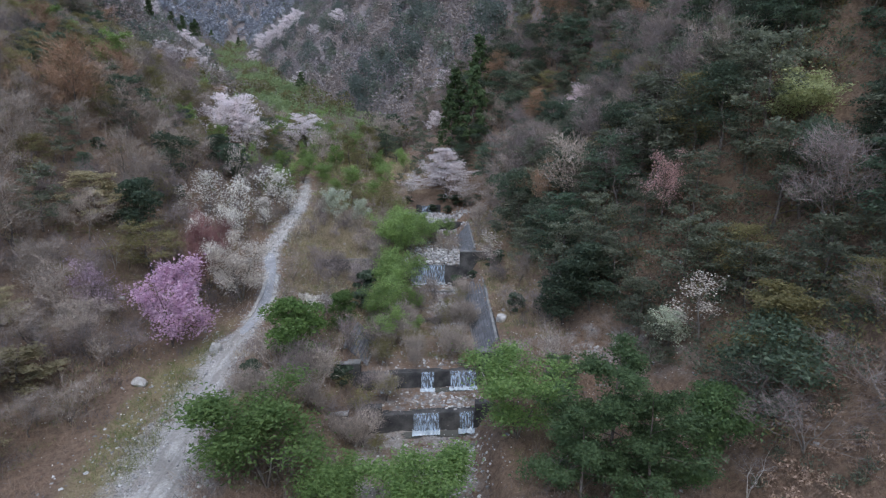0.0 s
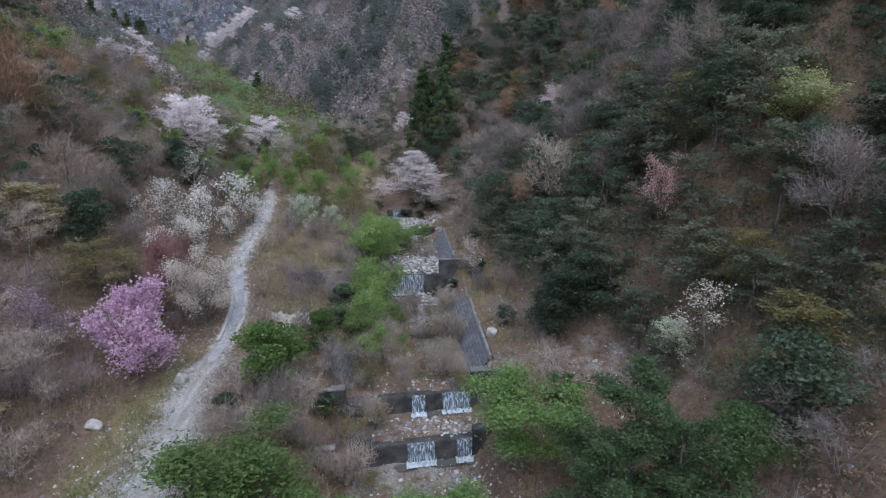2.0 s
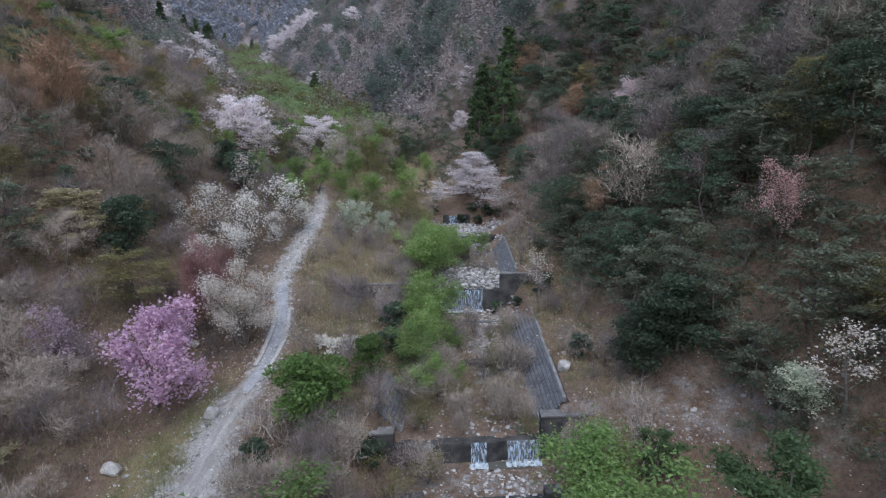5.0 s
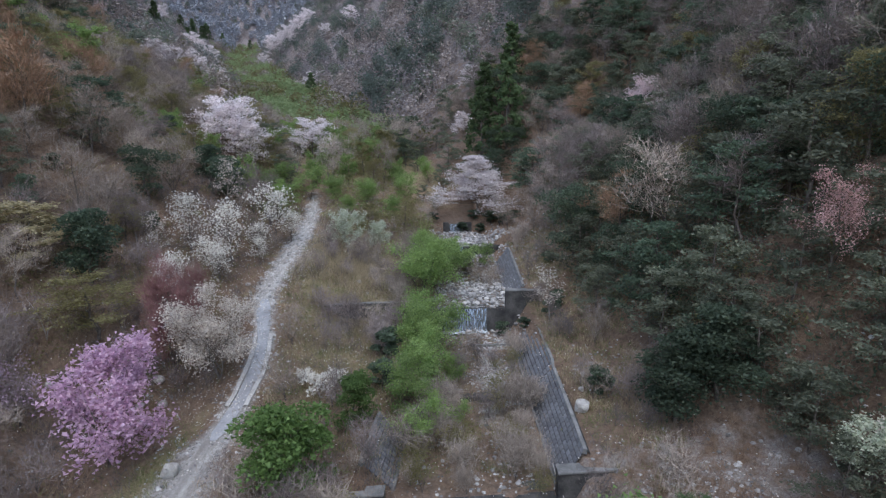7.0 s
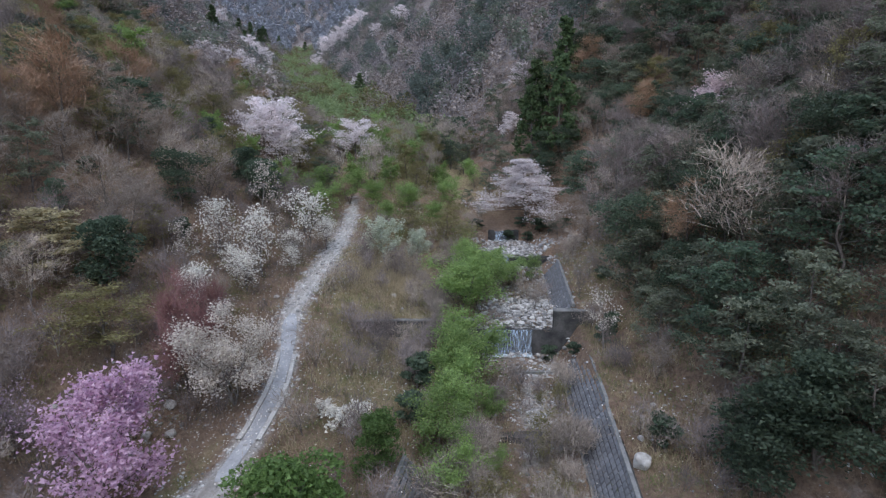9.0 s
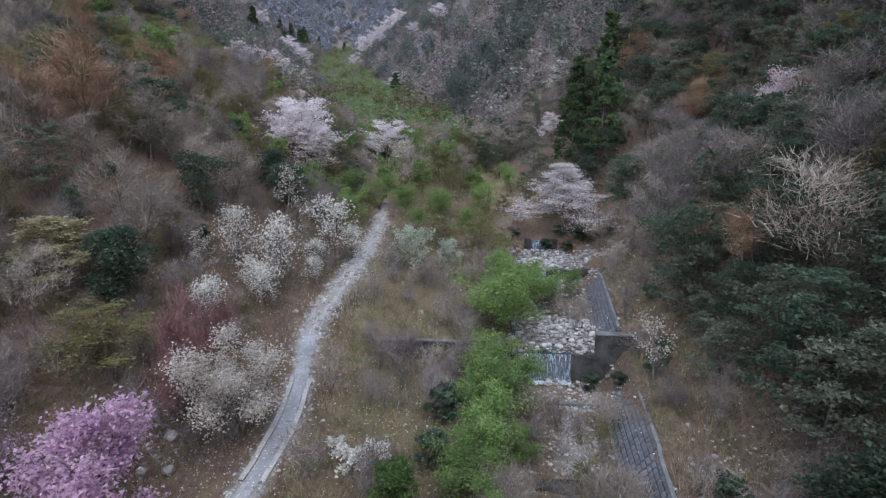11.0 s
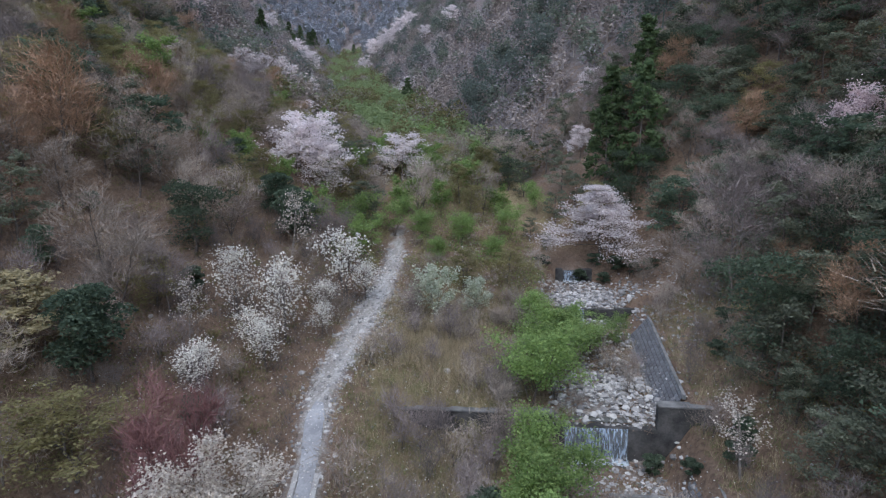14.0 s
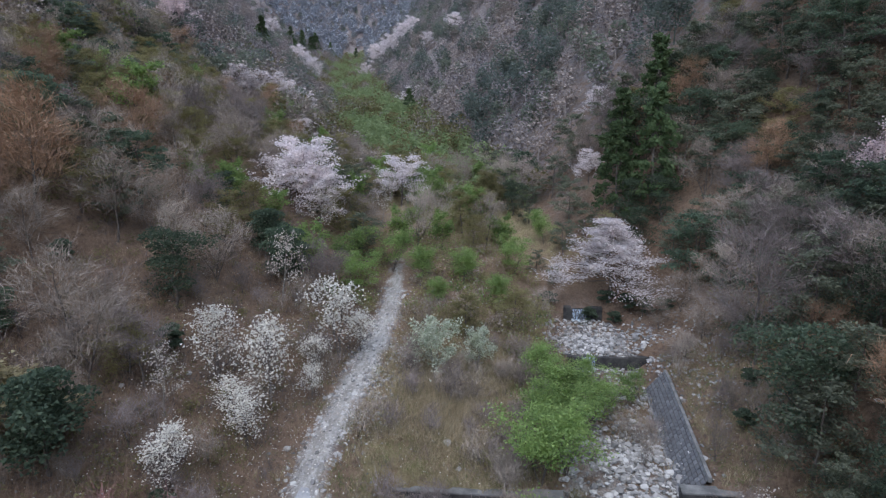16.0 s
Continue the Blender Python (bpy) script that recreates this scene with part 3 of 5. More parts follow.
wt.links.new(ra.outputs[0], wb.inputs["Alpha"])
foam_mat = grained("foam", (0.36, 0.43, 0.49), (0.66, 0.72, 0.76), 3.0, 0.6)
pool_mat, pt, pb = material("stream_water", 0.08)
pb.inputs["Base Color"].default_value = (0.10, 0.10, 0.09, 1)
pb.inputs["Specular IOR Level"].default_value = 0.5
bump(pt, pb, noise_fac(pt, 2.5), 0.3, 0.05)


def curtain(y, x0, x1, z0, z1, parent, seed):
    """A sheet of falling water in front of a dam face, wavy and a little ragged, with foam at its foot."""
    rng = np.random.default_rng(seed)
    xs = np.arange(x0, x1 + 0.01, 0.12)
    zs = np.linspace(0, 1, 9)
    wave = rng.normal(size=len(xs)) * 0.03
    v = [(x, dam_line(y, x) - 0.05 - 0.45 * s ** 0.6 + w, z1 + 0.03 - (z1 - z0) * s) for x, w in zip(xs, wave) for s in zs]
    f = [(i * 9 + j, i * 9 + j + 1, i * 9 + j + 10, i * 9 + j + 9) for i in range(len(xs) - 1) for j in range(8)]
    part("water_curtain", mesh_of("water_curtain", v, f, water_mat, True), None, parent, "thin white sheet of falling water")
    ys = np.linspace(-0.45, 0.3, 5)
    v = [(x, dam_line(y, x) - 0.65 + q + rng.normal() * 0.05, z0 - 0.02 + abs(rng.normal()) * 0.16 * (1 - (q / 0.5) ** 2)) for x in np.arange(x0 - 0.12, x1 + 0.13, 0.12) for q in ys]
    n = len(v) // 5
    f = [(i * 5 + j, i * 5 + j + 1, i * 5 + j + 6, i * 5 + j + 5) for i in range(n - 1) for j in range(4)]
    part("foam", mesh_of("foam", v, f, foam_mat), None, parent, "white foam where the water lands")


def dam(y, z0, crest, left, notch_l, notch_r, right, wing_l, wing_r, label, falls=()):
    """A concrete check dam: a low middle between two raised wings."""
    e = tagged(new("check_dam"), label, "dam", "stepped check dams in the stream")
    part("spillway", block_along(y, notch_l, notch_r, z0 - 1.5, crest), concrete_dark, e, "dark wet stained concrete wall")
    if notch_l - left > 0.3:
        part("wing", block_along(y, left, notch_l - 0.005, z0 - 1.5, wing_l, 0.004), concrete_dark, e)
    if notch_l - left > 2.5:
        part("coping", block_along(y, left - 0.05, notch_l + 0.02, wing_l + 0.004, wing_l + 0.14, 0.08, 1.15, 0.03), concrete, e, "paler concrete coping")
    if right - notch_r > 0.3:
        part("wing", block_along(y, notch_r + 0.005, right, z0 - 1.5, wing_r, 0.004), concrete_dark, e)
    if right - notch_r > 3.5:
        part("coping", block_along(y, notch_r - 0.02, right + 0.05, wing_r + 0.004, wing_r + 0.14, 0.08, 1.15, 0.03), concrete, e, "paler concrete coping")
    for k, (a, b) in enumerate(falls):
        curtain(y, a, b, z0 + 0.08, crest + 0.02, e, int(y * 10) + k)
    return e


dam(47.8, -6.1, -4.35, -7.5, -5.6, 3.4, 5.5, -3.6, -3.6, "lowest dark concrete check dam with two thin falls", [(-2.5, -0.1), (1.9, 3.3)])
dam(53.5, -4.35, -2.55, -11.5, -8.4, 3.9, 8.2, -1.4, -0.6, "long dark concrete check dam with three thin falls", [(-6.1, -5.1), (-2.0, -0.6), (1.05, 3.85)])
dam(68.0, -1.85, -1.3, -3.0, -2.5, 3.7, 4.1, -1.28, -1.2, "low concrete sill across the stream bed", [(1.4, 3.4)])
dam(86.3, -0.8, 2.2, -22.4, -6.2, 3.0, 7.6, 3.3, 4.4, "tall dark concrete check dam with one broad waterfall", [(-5.0, 0.6)])
dam(111.0, 4.7, 6.2, -5.6, -5.0, 1.8, 4.4, 6.3, 6.4, "dark concrete check dam half hidden by rubble", [(-3.8, -2.2)])
dam(124.5, 6.9, 8.55, -6.0, -4.9, -2.0, -0.4, 8.8, 8.8, "small upper check dam with a short fall", [(-4.7, -2.4)])


sill = tagged(new("concrete_sill"), "low concrete sill below the broad waterfall", "sill")
part("sill_wall", block_along(80.8, -1.5, 3.9, -2.2, -0.72, 0.0, 0.4, 0.03), concrete, sill)


outlet = tagged(new("concrete_outlet"), "small dark concrete outlet with a pale coping among shrubs", "outlet")
for name, lo, hi, dy0, dy1, mat in (("outlet_wall", -6.6, -4.15, -0.35, 0.35, concrete_dark), ("coping", -4.146, -3.98, -0.45, 0.45, kerb_mat)):
    bm = bmesh.new()
    slab(bm, [(-10.5, 47.2 + dy0), (-8.7, 47.3 + dy0), (-8.7, 47.3 + dy1), (-10.5, 47.2 + dy1)], lo, hi)
    bmesh.ops.bevel(bm, geom=bm.edges[:], offset=0.03, segments=2, affect="EDGES")
    part(name, bm, mat, outlet, "pale concrete coping" if name == "coping" else "")
hose_line = np.array([(4.1, 57.5, -1.75), (4.15, 55.9, -2.1), (4.35, 53.6, -2.35), (4.55, 53.0, -2.7), (4.9, 52.4, -3.4), (5.3, 51.7, -3.75)])
hose = new("water_hose", mesh_of("water_hose", *tubes([(hose_line, np.full(6, 0.035))], 6), kerb_mat, True))
tagged(hose, "thin pale water hose hanging over the dam", "hose")


def pool(y0, y1, x0, x1):
    """Shallow water that follows the bed."""
    n = 14
    rng = np.random.default_rng(int(y0))
    v, f = [], []
    for k in range(n + 1):
        y = y0 + (y1 - y0) * k / n
        a, b = x0 + rng.uniform(0, 0.8), x1 - rng.uniform(0, 0.8)
        for j in range(7):
            x = a + (b - a) * j / 6
            v.append((x, dam_line(y, x), float(bed_z(y)) + 0.07))
    f = [(k * 7 + j, k * 7 + j + 1, k * 7 + j + 8, k * 7 + j + 7) for k in range(n) for j in range(6)]
    return tagged(new("water", mesh_of("water", v, f, pool_mat, True)), "shallow stream water over gravel", "water", kind="structure")


pool(46.6, 47.6, -3.9, 3.0)
pool(52.2, 53.3, -1.0, 3.4)
pool(54.8, 55.8, 1.0, 3.6)
pool(84.9, 86.1, -5.0, 1.0)
pool(87.5, 88.3, -5.2, 1.2)
pool(122.6, 124.3, -5.0, -2.0)


# ---- block revetments ----
def revetment(y0, y1, foot, top, label, pitch=0.62, rows=5):
    """A sloping bank faced with rows of concrete blocks, with a kerb at its head and a curb at its foot.
    foot(y) and top(y) give the x, y, z of the two edges."""
    e = tagged(new("revetment"), label, "retaining wall", "block revetments along the stream")
    n = max(2, round((y1 - y0) / pitch))
    ys = np.linspace(y0, y1, n + 1)
    lo, hi = np.array([foot(y) for y in ys]), np.array([top(y) for y in ys])
    out = unit(np.cross(hi[0] - lo[0], lo[-1] - lo[0]))
    out = -out if out[2] < 0 else out
    # backing slab
    v, f = [], []
    for a, b in zip(lo, hi):
        v += [a, b, b - out * 0.5, a - out * 0.5]
    for i in range(n):
        for j in range(4):
            k = (j + 1) % 4
            f.append((i * 4 + j, i * 4 + k, i * 4 + 4 + k, i * 4 + 4 + j))
    part("backing", mesh_of("backing", v, f, concrete_dark), None, e, "dark stained joints between the blocks")
    for name, edge, wide, tall in (("kerb", hi, 0.15, 0.12), ("curb", lo, 0.18, 0.12)):
        v, f = [], []
        for a in edge:
            for dx, dz in ((-wide, -0.3), (wide, -0.3), (wide, tall), (-wide, tall)):
                v.append(a + np.array([dx, 0, dz]))
        for i in range(n):
            for j in range(4):
                k = (j + 1) % 4
                f.append((i * 4 + j, i * 4 + k, i * 4 + 4 + k, i * 4 + 4 + j))
        f += [(0, 3, 2, 1), (n * 4, n * 4 + 1, n * 4 + 2, n * 4 + 3)]
        part(name, mesh_of(name, v, f, concrete), None, e, "pale concrete edge")
    along, up = lo[-1] - lo[0], hi[0] - lo[0]
    wid, tall = np.linalg.norm(along) / n, np.linalg.norm(up) / rows
    bm = bmesh.new()
    bmesh.ops.create_cube(bm, size=1.0)
    bmesh.ops.scale(bm, vec=(wid * 0.83, tall * 0.84, 0.14), verts=bm.verts)
    bmesh.ops.bevel(bm, geom=[g for g in bm.edges if all(q.co.z > 0 for q in g.verts)], offset=0.05, segments=1, affect="EDGES")
    me = bpy.data.meshes.new("block")
    bm.to_mesh(me)
    bm.free()
    me.materials.append(block_face)
    rng = np.random.default_rng(int(y0))
    for i in range(n):
        for j in range(rows):
            a = lo[i] + (hi[i] - lo[i]) * (j + 0.5) / rows
            b = lo[i + 1] + (hi[i + 1] - lo[i + 1]) * (j + 0.5) / rows
            x_ax, y_ax = unit(b - a), unit(hi[i] - lo[i])
            z_ax = unit(np.cross(x_ax, y_ax))
            if z_ax[2] < 0:
                z_ax = -z_ax
                x_ax = -x_ax
            ob = new("block", me)
            ob.parent = e
            c = (a + b) / 2 + z_ax * (0.03 + rng.uniform(-0.015, 0.02))
            ob.matrix_world = Matrix(((x_ax[0], y_ax[0], z_ax[0], c[0]), (x_ax[1], y_ax[1], z_ax[1], c[1]), (x_ax[2], y_ax[2], z_ax[2], c[2]), (0, 0, 0, 1)))
    return e


def bank_edge(shift, lift):
    def edge(y):
        x = float(bed_right(y)) + float(shift(y) if callable(shift) else shift)
        return np.array([x, y, float(bed_z(y - SKEW * (x + 2))) + lift])
    return edge


def left_edge(shift, lift):
    def edge(y):
        x = float(bed_left(y)) - shift
        return np.array([x, y, float(bed_z(y - SKEW * (x + 2))) + lift])
    return edge


revetment(55.6, 81.8, bank_edge(-0.15, 0.05), bank_edge(lambda y: np.interp(y, [56, 62, 80], [1.8, 1.95, 2.5]), 3.05), "long grey concrete block revetment sloping to the stream", 0.65, 8)
revetment(88.8, 107.0, bank_edge(-0.1, 0.05), bank_edge(1.9, 2.6), "upper grey concrete block revetment beside the rubble", 0.6, 7)
revetment(55.0, 62.0, left_edge(0.0, 0.05), left_edge(2.3, 2.2), "weathered grey block revetment half hidden by shrubs", 0.5, 7)
revetment(40.0, 47.0, bank_edge(0.3, 0.05), bank_edge(2.6, 2.6), "dark stained block revetment beside the lowest fall", 0.5, 7)


# ---- shapes of the plants ----
def shape(kind, label, category, meshes):
    return (kind, label, category, *meshes)


bare_brown = [shape("bare_tree", "leafless brown deciduous tree on the leaf-littered hillside", "tree", bare_tree(s, twig_brown, stems=st)) for s, st in ((1, 1), (2, 3), (3, 1), (40, 3))]
bare_grey = [shape("grey_tree", "leafless grey deciduous tree with fine mauve twigs", "tree", bare_tree(s, twig_grey, n=2300, stems=st, wood=bark_grey)) for s, st in ((4, 1), (5, 3), (6, 1), (41, 3))]
bare_rust = [shape("budding_tree", "tree with rusty orange-brown spring buds", "tree", bare_tree(s, twig_rust, n=3000, stems=st)) for s, st in ((7, 1), (8, 3))]
bare_red = [shape("budding_tree", "bushy tree with dark red spring buds", "tree", bare_tree(9, twig_red, n=6000, stems=3, rise=58))]
tangle = [shape("grey_tree", "wide tangle of bare pale-grey branches", "tree", bare_tree(42, twig_grey, n=1500, stems=4, wood=bark_pale, subs=9, rise=22, reach=0.6))]
snag = [shape("snag_tree", "pale dead snag with bare broken limbs", "tree", bare_tree(66, twig_grey, n=260, stems=2, wood=bark_snag, subs=5, rise=55, reach=0.35))]
olive = [shape("young_leaved_tree", "tree with thin olive-yellow young leaves", "tree", pine_tree(s, twig_olive, h=7.0, n=6000, rise=30, size=0.105, start=0.12, three=True)) for s in (10, 11)]
mustard = [shape("young_leaved_tree", "wide tree with mustard-yellow young leaves", "tree", pine_tree(70, leaf_mustard, h=7.0, n=8000, rise=34, size=0.12, start=0.08, three=True))]
tan_tree = [shape("young_leaved_tree", "broad tree with level branches of tan young leaves", "tree", pine_tree(67, twig_tan, h=7.0, n=5000, rise=18, size=0.16, start=0.12, three=True))]
tan_fine = [shape("young_leaved_tree", "low spreading tree with fine tan-brown young leaves", "tree", pine_tree(69, twig_tan, h=7.0, n=7000, rise=26, size=0.10, start=0.1, three=True))]
layered = [shape("layered_tree", "grey-green tree with level tufted branches", "tree", pine_tree(s, leaf_grey, h=8.0, n=3200, rise=20, size=0.175, subs=4, start=0.12, three=True)) for s in (43, 44, 45)]
evergreen = [shape("evergreen_tree", "dense dark-green broadleaf evergreen tree", "tree", broadleaf_tree(s, leaf_dark, n=4800, size=0.155, subs=3, three=True)) for s in (12, 13, 14)]
evergreen_mid = [shape("evergreen_tree", "rounded glossy mid-green evergreen tree", "tree", broadleaf_tree(s, leaf_mid, n=7000, clumps=46, size=0.2)) for s in (15, 16)]
evergreen_dark = [shape("evergreen_tree", "dense dark-green broadleaf evergreen tree", "tree", broadleaf_tree(58, leaf_dark, n=9000, clumps=44, size=0.16))]
evergreen_gloss = [shape("evergreen_tree", "glossy green broadleaf evergreen tree beside a pine", "tree", broadleaf_tree(59, leaf_gloss, n=11000, clumps=46, size=0.15))]
evergreen_blue = [shape("evergreen_tree", "dark blue-green evergreen tree on the open slope", "tree", broadleaf_tree(46, needle, n=6000, clumps=40, size=0.2))]
pine = [shape("pine_tree", "dark blue-green pine with level branches", "tree", pine_tree(s, needle, n=3300, size=0.185, subs=4, three=True)) for s in (17, 18, 19)]
pine_full = [shape("pine_tree", "full soft-green pine beside the stream", "tree", pine_tree(47, needle_soft, n=17000, size=0.13, start=0.06, three=True))]
cedar = [shape("cedar_tree", "tall narrow dark-green cedar", "tree", cedar_tree(s, needle_cedar)) for s in (20, 21)]
lime = [shape("willow_tree", "airy bright-green willow with new leaves beside the stream", "tree", airy_tree(s, leaf_lime, n=5200, size=0.125, three=True, loose=0.42, tufts=75)) for s in (22, 23, 24)]
lime_near = [shape("willow_tree", "full bright-green willow with new leaves below the dams", "tree", airy_tree(s, leaf_lime_deep, n=11000, size=0.12, three=True, loose=0.42, tufts=130)) for s in (22, 24)]
lime_wood = [shape("willow_tree", "bright-green young-leaved tree on the valley floor", "tree", airy_tree(s, leaf_lime, n=2600, size=0.2, stems=2, three=True)) for s in (48, 49)]
lime_yellow = [shape("young_leaved_tree", "tree with pale yellow-green new leaves and bare stems", "tree", airy_tree(25, leaf_yellow, n=7000, size=0.13, stems=4, three=True))]
cherry = [shape("cherry_tree", "wild cherry tree in pale pink-white blossom", "tree", blossom_tree(s, petal_cherry, n=6000, size=0.18, layered=0.12, loose=0.36, rise=16, count=22)) for s in (26, 27, 28)]
cherry_thin = [shape("cherry_tree", "cherry tree in thin pale pink blossom on the hillside", "tree", blossom_tree(61, petal_blush, n=6500, size=0.17, layered=0.3, loose=0.4, rise=35))]
cherry_big = [shape("cherry_tree", "large layered cherry tree in full pale blossom above the dams", "tree", blossom_tree(50, petal_cherry, n=22000, size=0.11, layered=0.1, loose=0.36, rise=6, reach=0.52, start=0.12, count=40, shape=lambda q: 1.08 * (1 - q) ** 1.1 + 0.03))]
magnolia = [shape("magnolia_tree", "slender tree covered in white blossom", "tree", blossom_tree(s, petal_white, n=1350, size=0.2, rise=46, reach=0.44, start=0.16, loose=0.42, layered=0.4, stems=st, wood=bark_grey, count=22, shape=lambda q: 0.85 + 0.5 * q - 1.2 * q * q)) for s, st in ((29, 1), (30, 1), (31, 2))]
magnolia_thin = [shape("magnolia_tree", "slim tree with sparse cream-white blossom", "tree", blossom_tree(68, petal_cream, n=800, size=0.17, rise=40, reach=0.42, start=0.22, loose=0.3, layered=0.22, wood=bark_pale))]
magnolia_big = [shape("magnolia_tree", "broad tree covered in cream-white blossom beside the road", "tree", blossom_tree(60, petal_cream, n=12000, size=0.12, rise=42, reach=0.46, start=0.08, loose=0.35, layered=0.35, stems=3, wood=bark_pale, count=18))]
magnolia_green = [shape("magnolia_tree", "pale greenish-white blossoming tree beside the road", "tree", blossom_tree(51, petal_green, n=3200, size=0.2, rise=45, reach=0.4, loose=0.3, layered=0.3, stems=2, wood=bark_pale))]
pink_cherry = [shape("cherry_tree", "bushy cherry tree in vivid pink blossom", "tree", blossom_tree(32, petal_pink, n=8500, size=0.19, rise=40, reach=0.55, start=0.06, stems=3, loose=0.4, layered=0.35))]
mauve_cherry = [shape("cherry_tree", "thin mauve-pink blossoming tree on the slope", "tree", blossom_tree(52, petal_mauve, n=2600, size=0.17, rise=45, reach=0.55, start=0.06, stems=3, loose=0.4, layered=0.35))]
rose_cherry = [shape("cherry_tree", "small cherry tree in dusky rose blossom", "tree", blossom_tree(33, petal_rose, n=4600, size=0.12, rise=40, loose=0.35, layered=0.3))]
sapling = [shape("bare_sapling", "thin leafless sapling among dry grass and stones", "sapling", bare_tree(s, m, h=4.0, n=420, stems=3, rise=62, reach=0.3, subs=2)) for s, m in ((53, twig_grey), (54, twig_brown), (55, twig_grey))]
shrub_white = [shape("white_shrub", "low shrub with drooping white flower sprays", "shrub", blossom_tree(56, petal_white, h=2.4, n=500, size=0.2, rise=30, reach=0.6, stems=3, loose=0.12, layered=0.1))]
shrub_olive = [shape("streamside_shrub", "thin olive-brown shrub beside the stream", "shrub", airy_tree(s, twig_olive, h=3.0, n=900, size=0.1, stems=4)) for s in (62, 63)]
shrub_brown = [shape("streamside_shrub", "dense brown leafless shrub beside the stream", "shrub", bare_tree(s, twig_brown, h=3.2, n=1100, stems=4, rise=55, reach=0.4, subs=3)) for s in (64, 65)]
bush = [shape("evergreen_bush", "low rounded dark-green bush", "bush", broadleaf_tree(57, leaf_dark, h=2.5, n=1500, size=0.2, clumps=20, start=0.05))]

# ---- single trees that stand out ----
plant(pink_cherry[0], -28.4, 54.0, 1.08, 1.05)
plant(mauve_cherry[0], -36.0, 54.5, 0.75, 1.0)
plant(bare_red[0], -29.2, 65.3, 1.1, 0.95)
plant(magnolia[0], -38.0, 87.3, 0.9)
plant(magnolia[1], -33.0, 88.0, 1.0)
plant(magnolia[2], -30.5, 97.8, 1.15, 1.05)
plant(magnolia_thin[0], -40.0, 103.5, 0.95, 1.0, "slender grey tree with sparse white blossom")
plant(magnolia_thin[0], -39.2, 81.5, 0.7)
plant(magnolia_big[0], -25.2, 65.4, 1.05, 1.1, "broad tree covered in cream-white blossom beside the road")
plant(magnolia_green[0], -19.6, 98.0, 0.95, 1.0)
plant(magnolia_green[0], -15.9, 102.6, 0.75, 1.0)
plant(magnolia_thin[0], 7.6, 79.8, 0.75, 1.1, "slim white-blossomed tree beside the check dam")
plant(magnolia_green[0], 22.6, 50.4, 0.62, 1.25, "pale greenish-white blossoming tree above the side path")
plant(magnolia_thin[0], 24.6, 48.9, 0.8, 1.25, "sparse white-blossomed tree above the side path")
plant(layered[1], 20.6, 50.2, 0.7, 1.1)
plant(cherry[0], -52.4, 130.0, 1.25, 1.3)
plant(cherry[2], -48.2, 129.0, 1.3, 1.3)
plant(cherry[1], -45.4, 126.6, 1.05, 1.1)
plant(magnolia_thin[0], -43.8, 122.5, 0.95, 1.2, "thin cream-blossomed tree below the cherries")
plant(cherry[2], -38.4, 150.0, 1.15, 1.25)
plant(magnolia_thin[0], -39.5, 141.0, 0.9, 1.0, "slim pale-blossomed tree on the valley floor")
plant(magnolia_thin[0], -33.0, 143.0, 0.8, 1.0, "slim pale-blossomed tree on the valley floor")
plant(cherry_thin[0], -110.0, 179.5, 1.25, 1.3, "large pale pink cherry high on the slope")
plant(cherry_thin[0], -113.7, 182.1, 1.25, 1.2, "large pale pink cherry high on the slope")
plant(cherry_big[0], 0.8, 127.0, 1.42, 1.42)
plant(cherry_thin[0], 28.0, 112.0, 0.95, 1.2, "cherry tree in thin pale pink blossom on the hillside")
plant(rose_cherry[0], 24.2, 58.6, 0.88, 0.95)
plant(cherry[2], -1.8, 150.5, 0.72)
plant(cherry[1], 0.2, 166.5, 0.75)
plant(evergreen_blue[0], -41.5, 73.0, 1.0, 1.15)
plant(evergreen_blue[0], -53.0, 80.0, 0.5)
plant(tan_tree[0], -47.0, 72.3, 0.9, 1.9)
plant(tan_tree[0], -35.2, 42.0, 0.55, 2.2)
plant(tan_fine[0], -41.0, 48.0, 0.5, 2.0)
plant(tan_fine[0], -33.0, 35.0, 0.4, 2.0)
for x, y, k in ((-37.5, 46.5, 1.3), (-34.0, 48.5, 1.1), (-39.0, 52.5, 1.4), (-42.5, 54.0, 1.5), (-31.5, 38.0, 0.9), (-37.0, 38.5, 1.3), (-30.0, 42.5, 0.7), (-35.5, 51.0, 1.2)):
    plant(bare_brown[int(y) % 4], x, y, 0.42 * k, 1.8, "low spreading brown leafless tree on the slope")
plant(olive[1], -37.0, 66.6, 0.85, 2.0, "spreading tree with olive-green young leaves on the slope")
plant(bare_rust[0], -61.0, 91.5, 1.45, 1.4)
plant(bare_rust[1], -65.0, 110.6, 1.2, 1.1)
plant(cedar[0], 7.5, 138.0, 1.45, 1.0)
plant(cedar[1], 2.0, 140.0, 1.25, 1.0)
plant(cedar[1], 3.2, 145.5, 1.2, 1.15)
plant(cedar[0], 10.0, 151.0, 1.25, 1.2)
plant(lime[0], -9.5, 140.0, 0.9, 1.1)
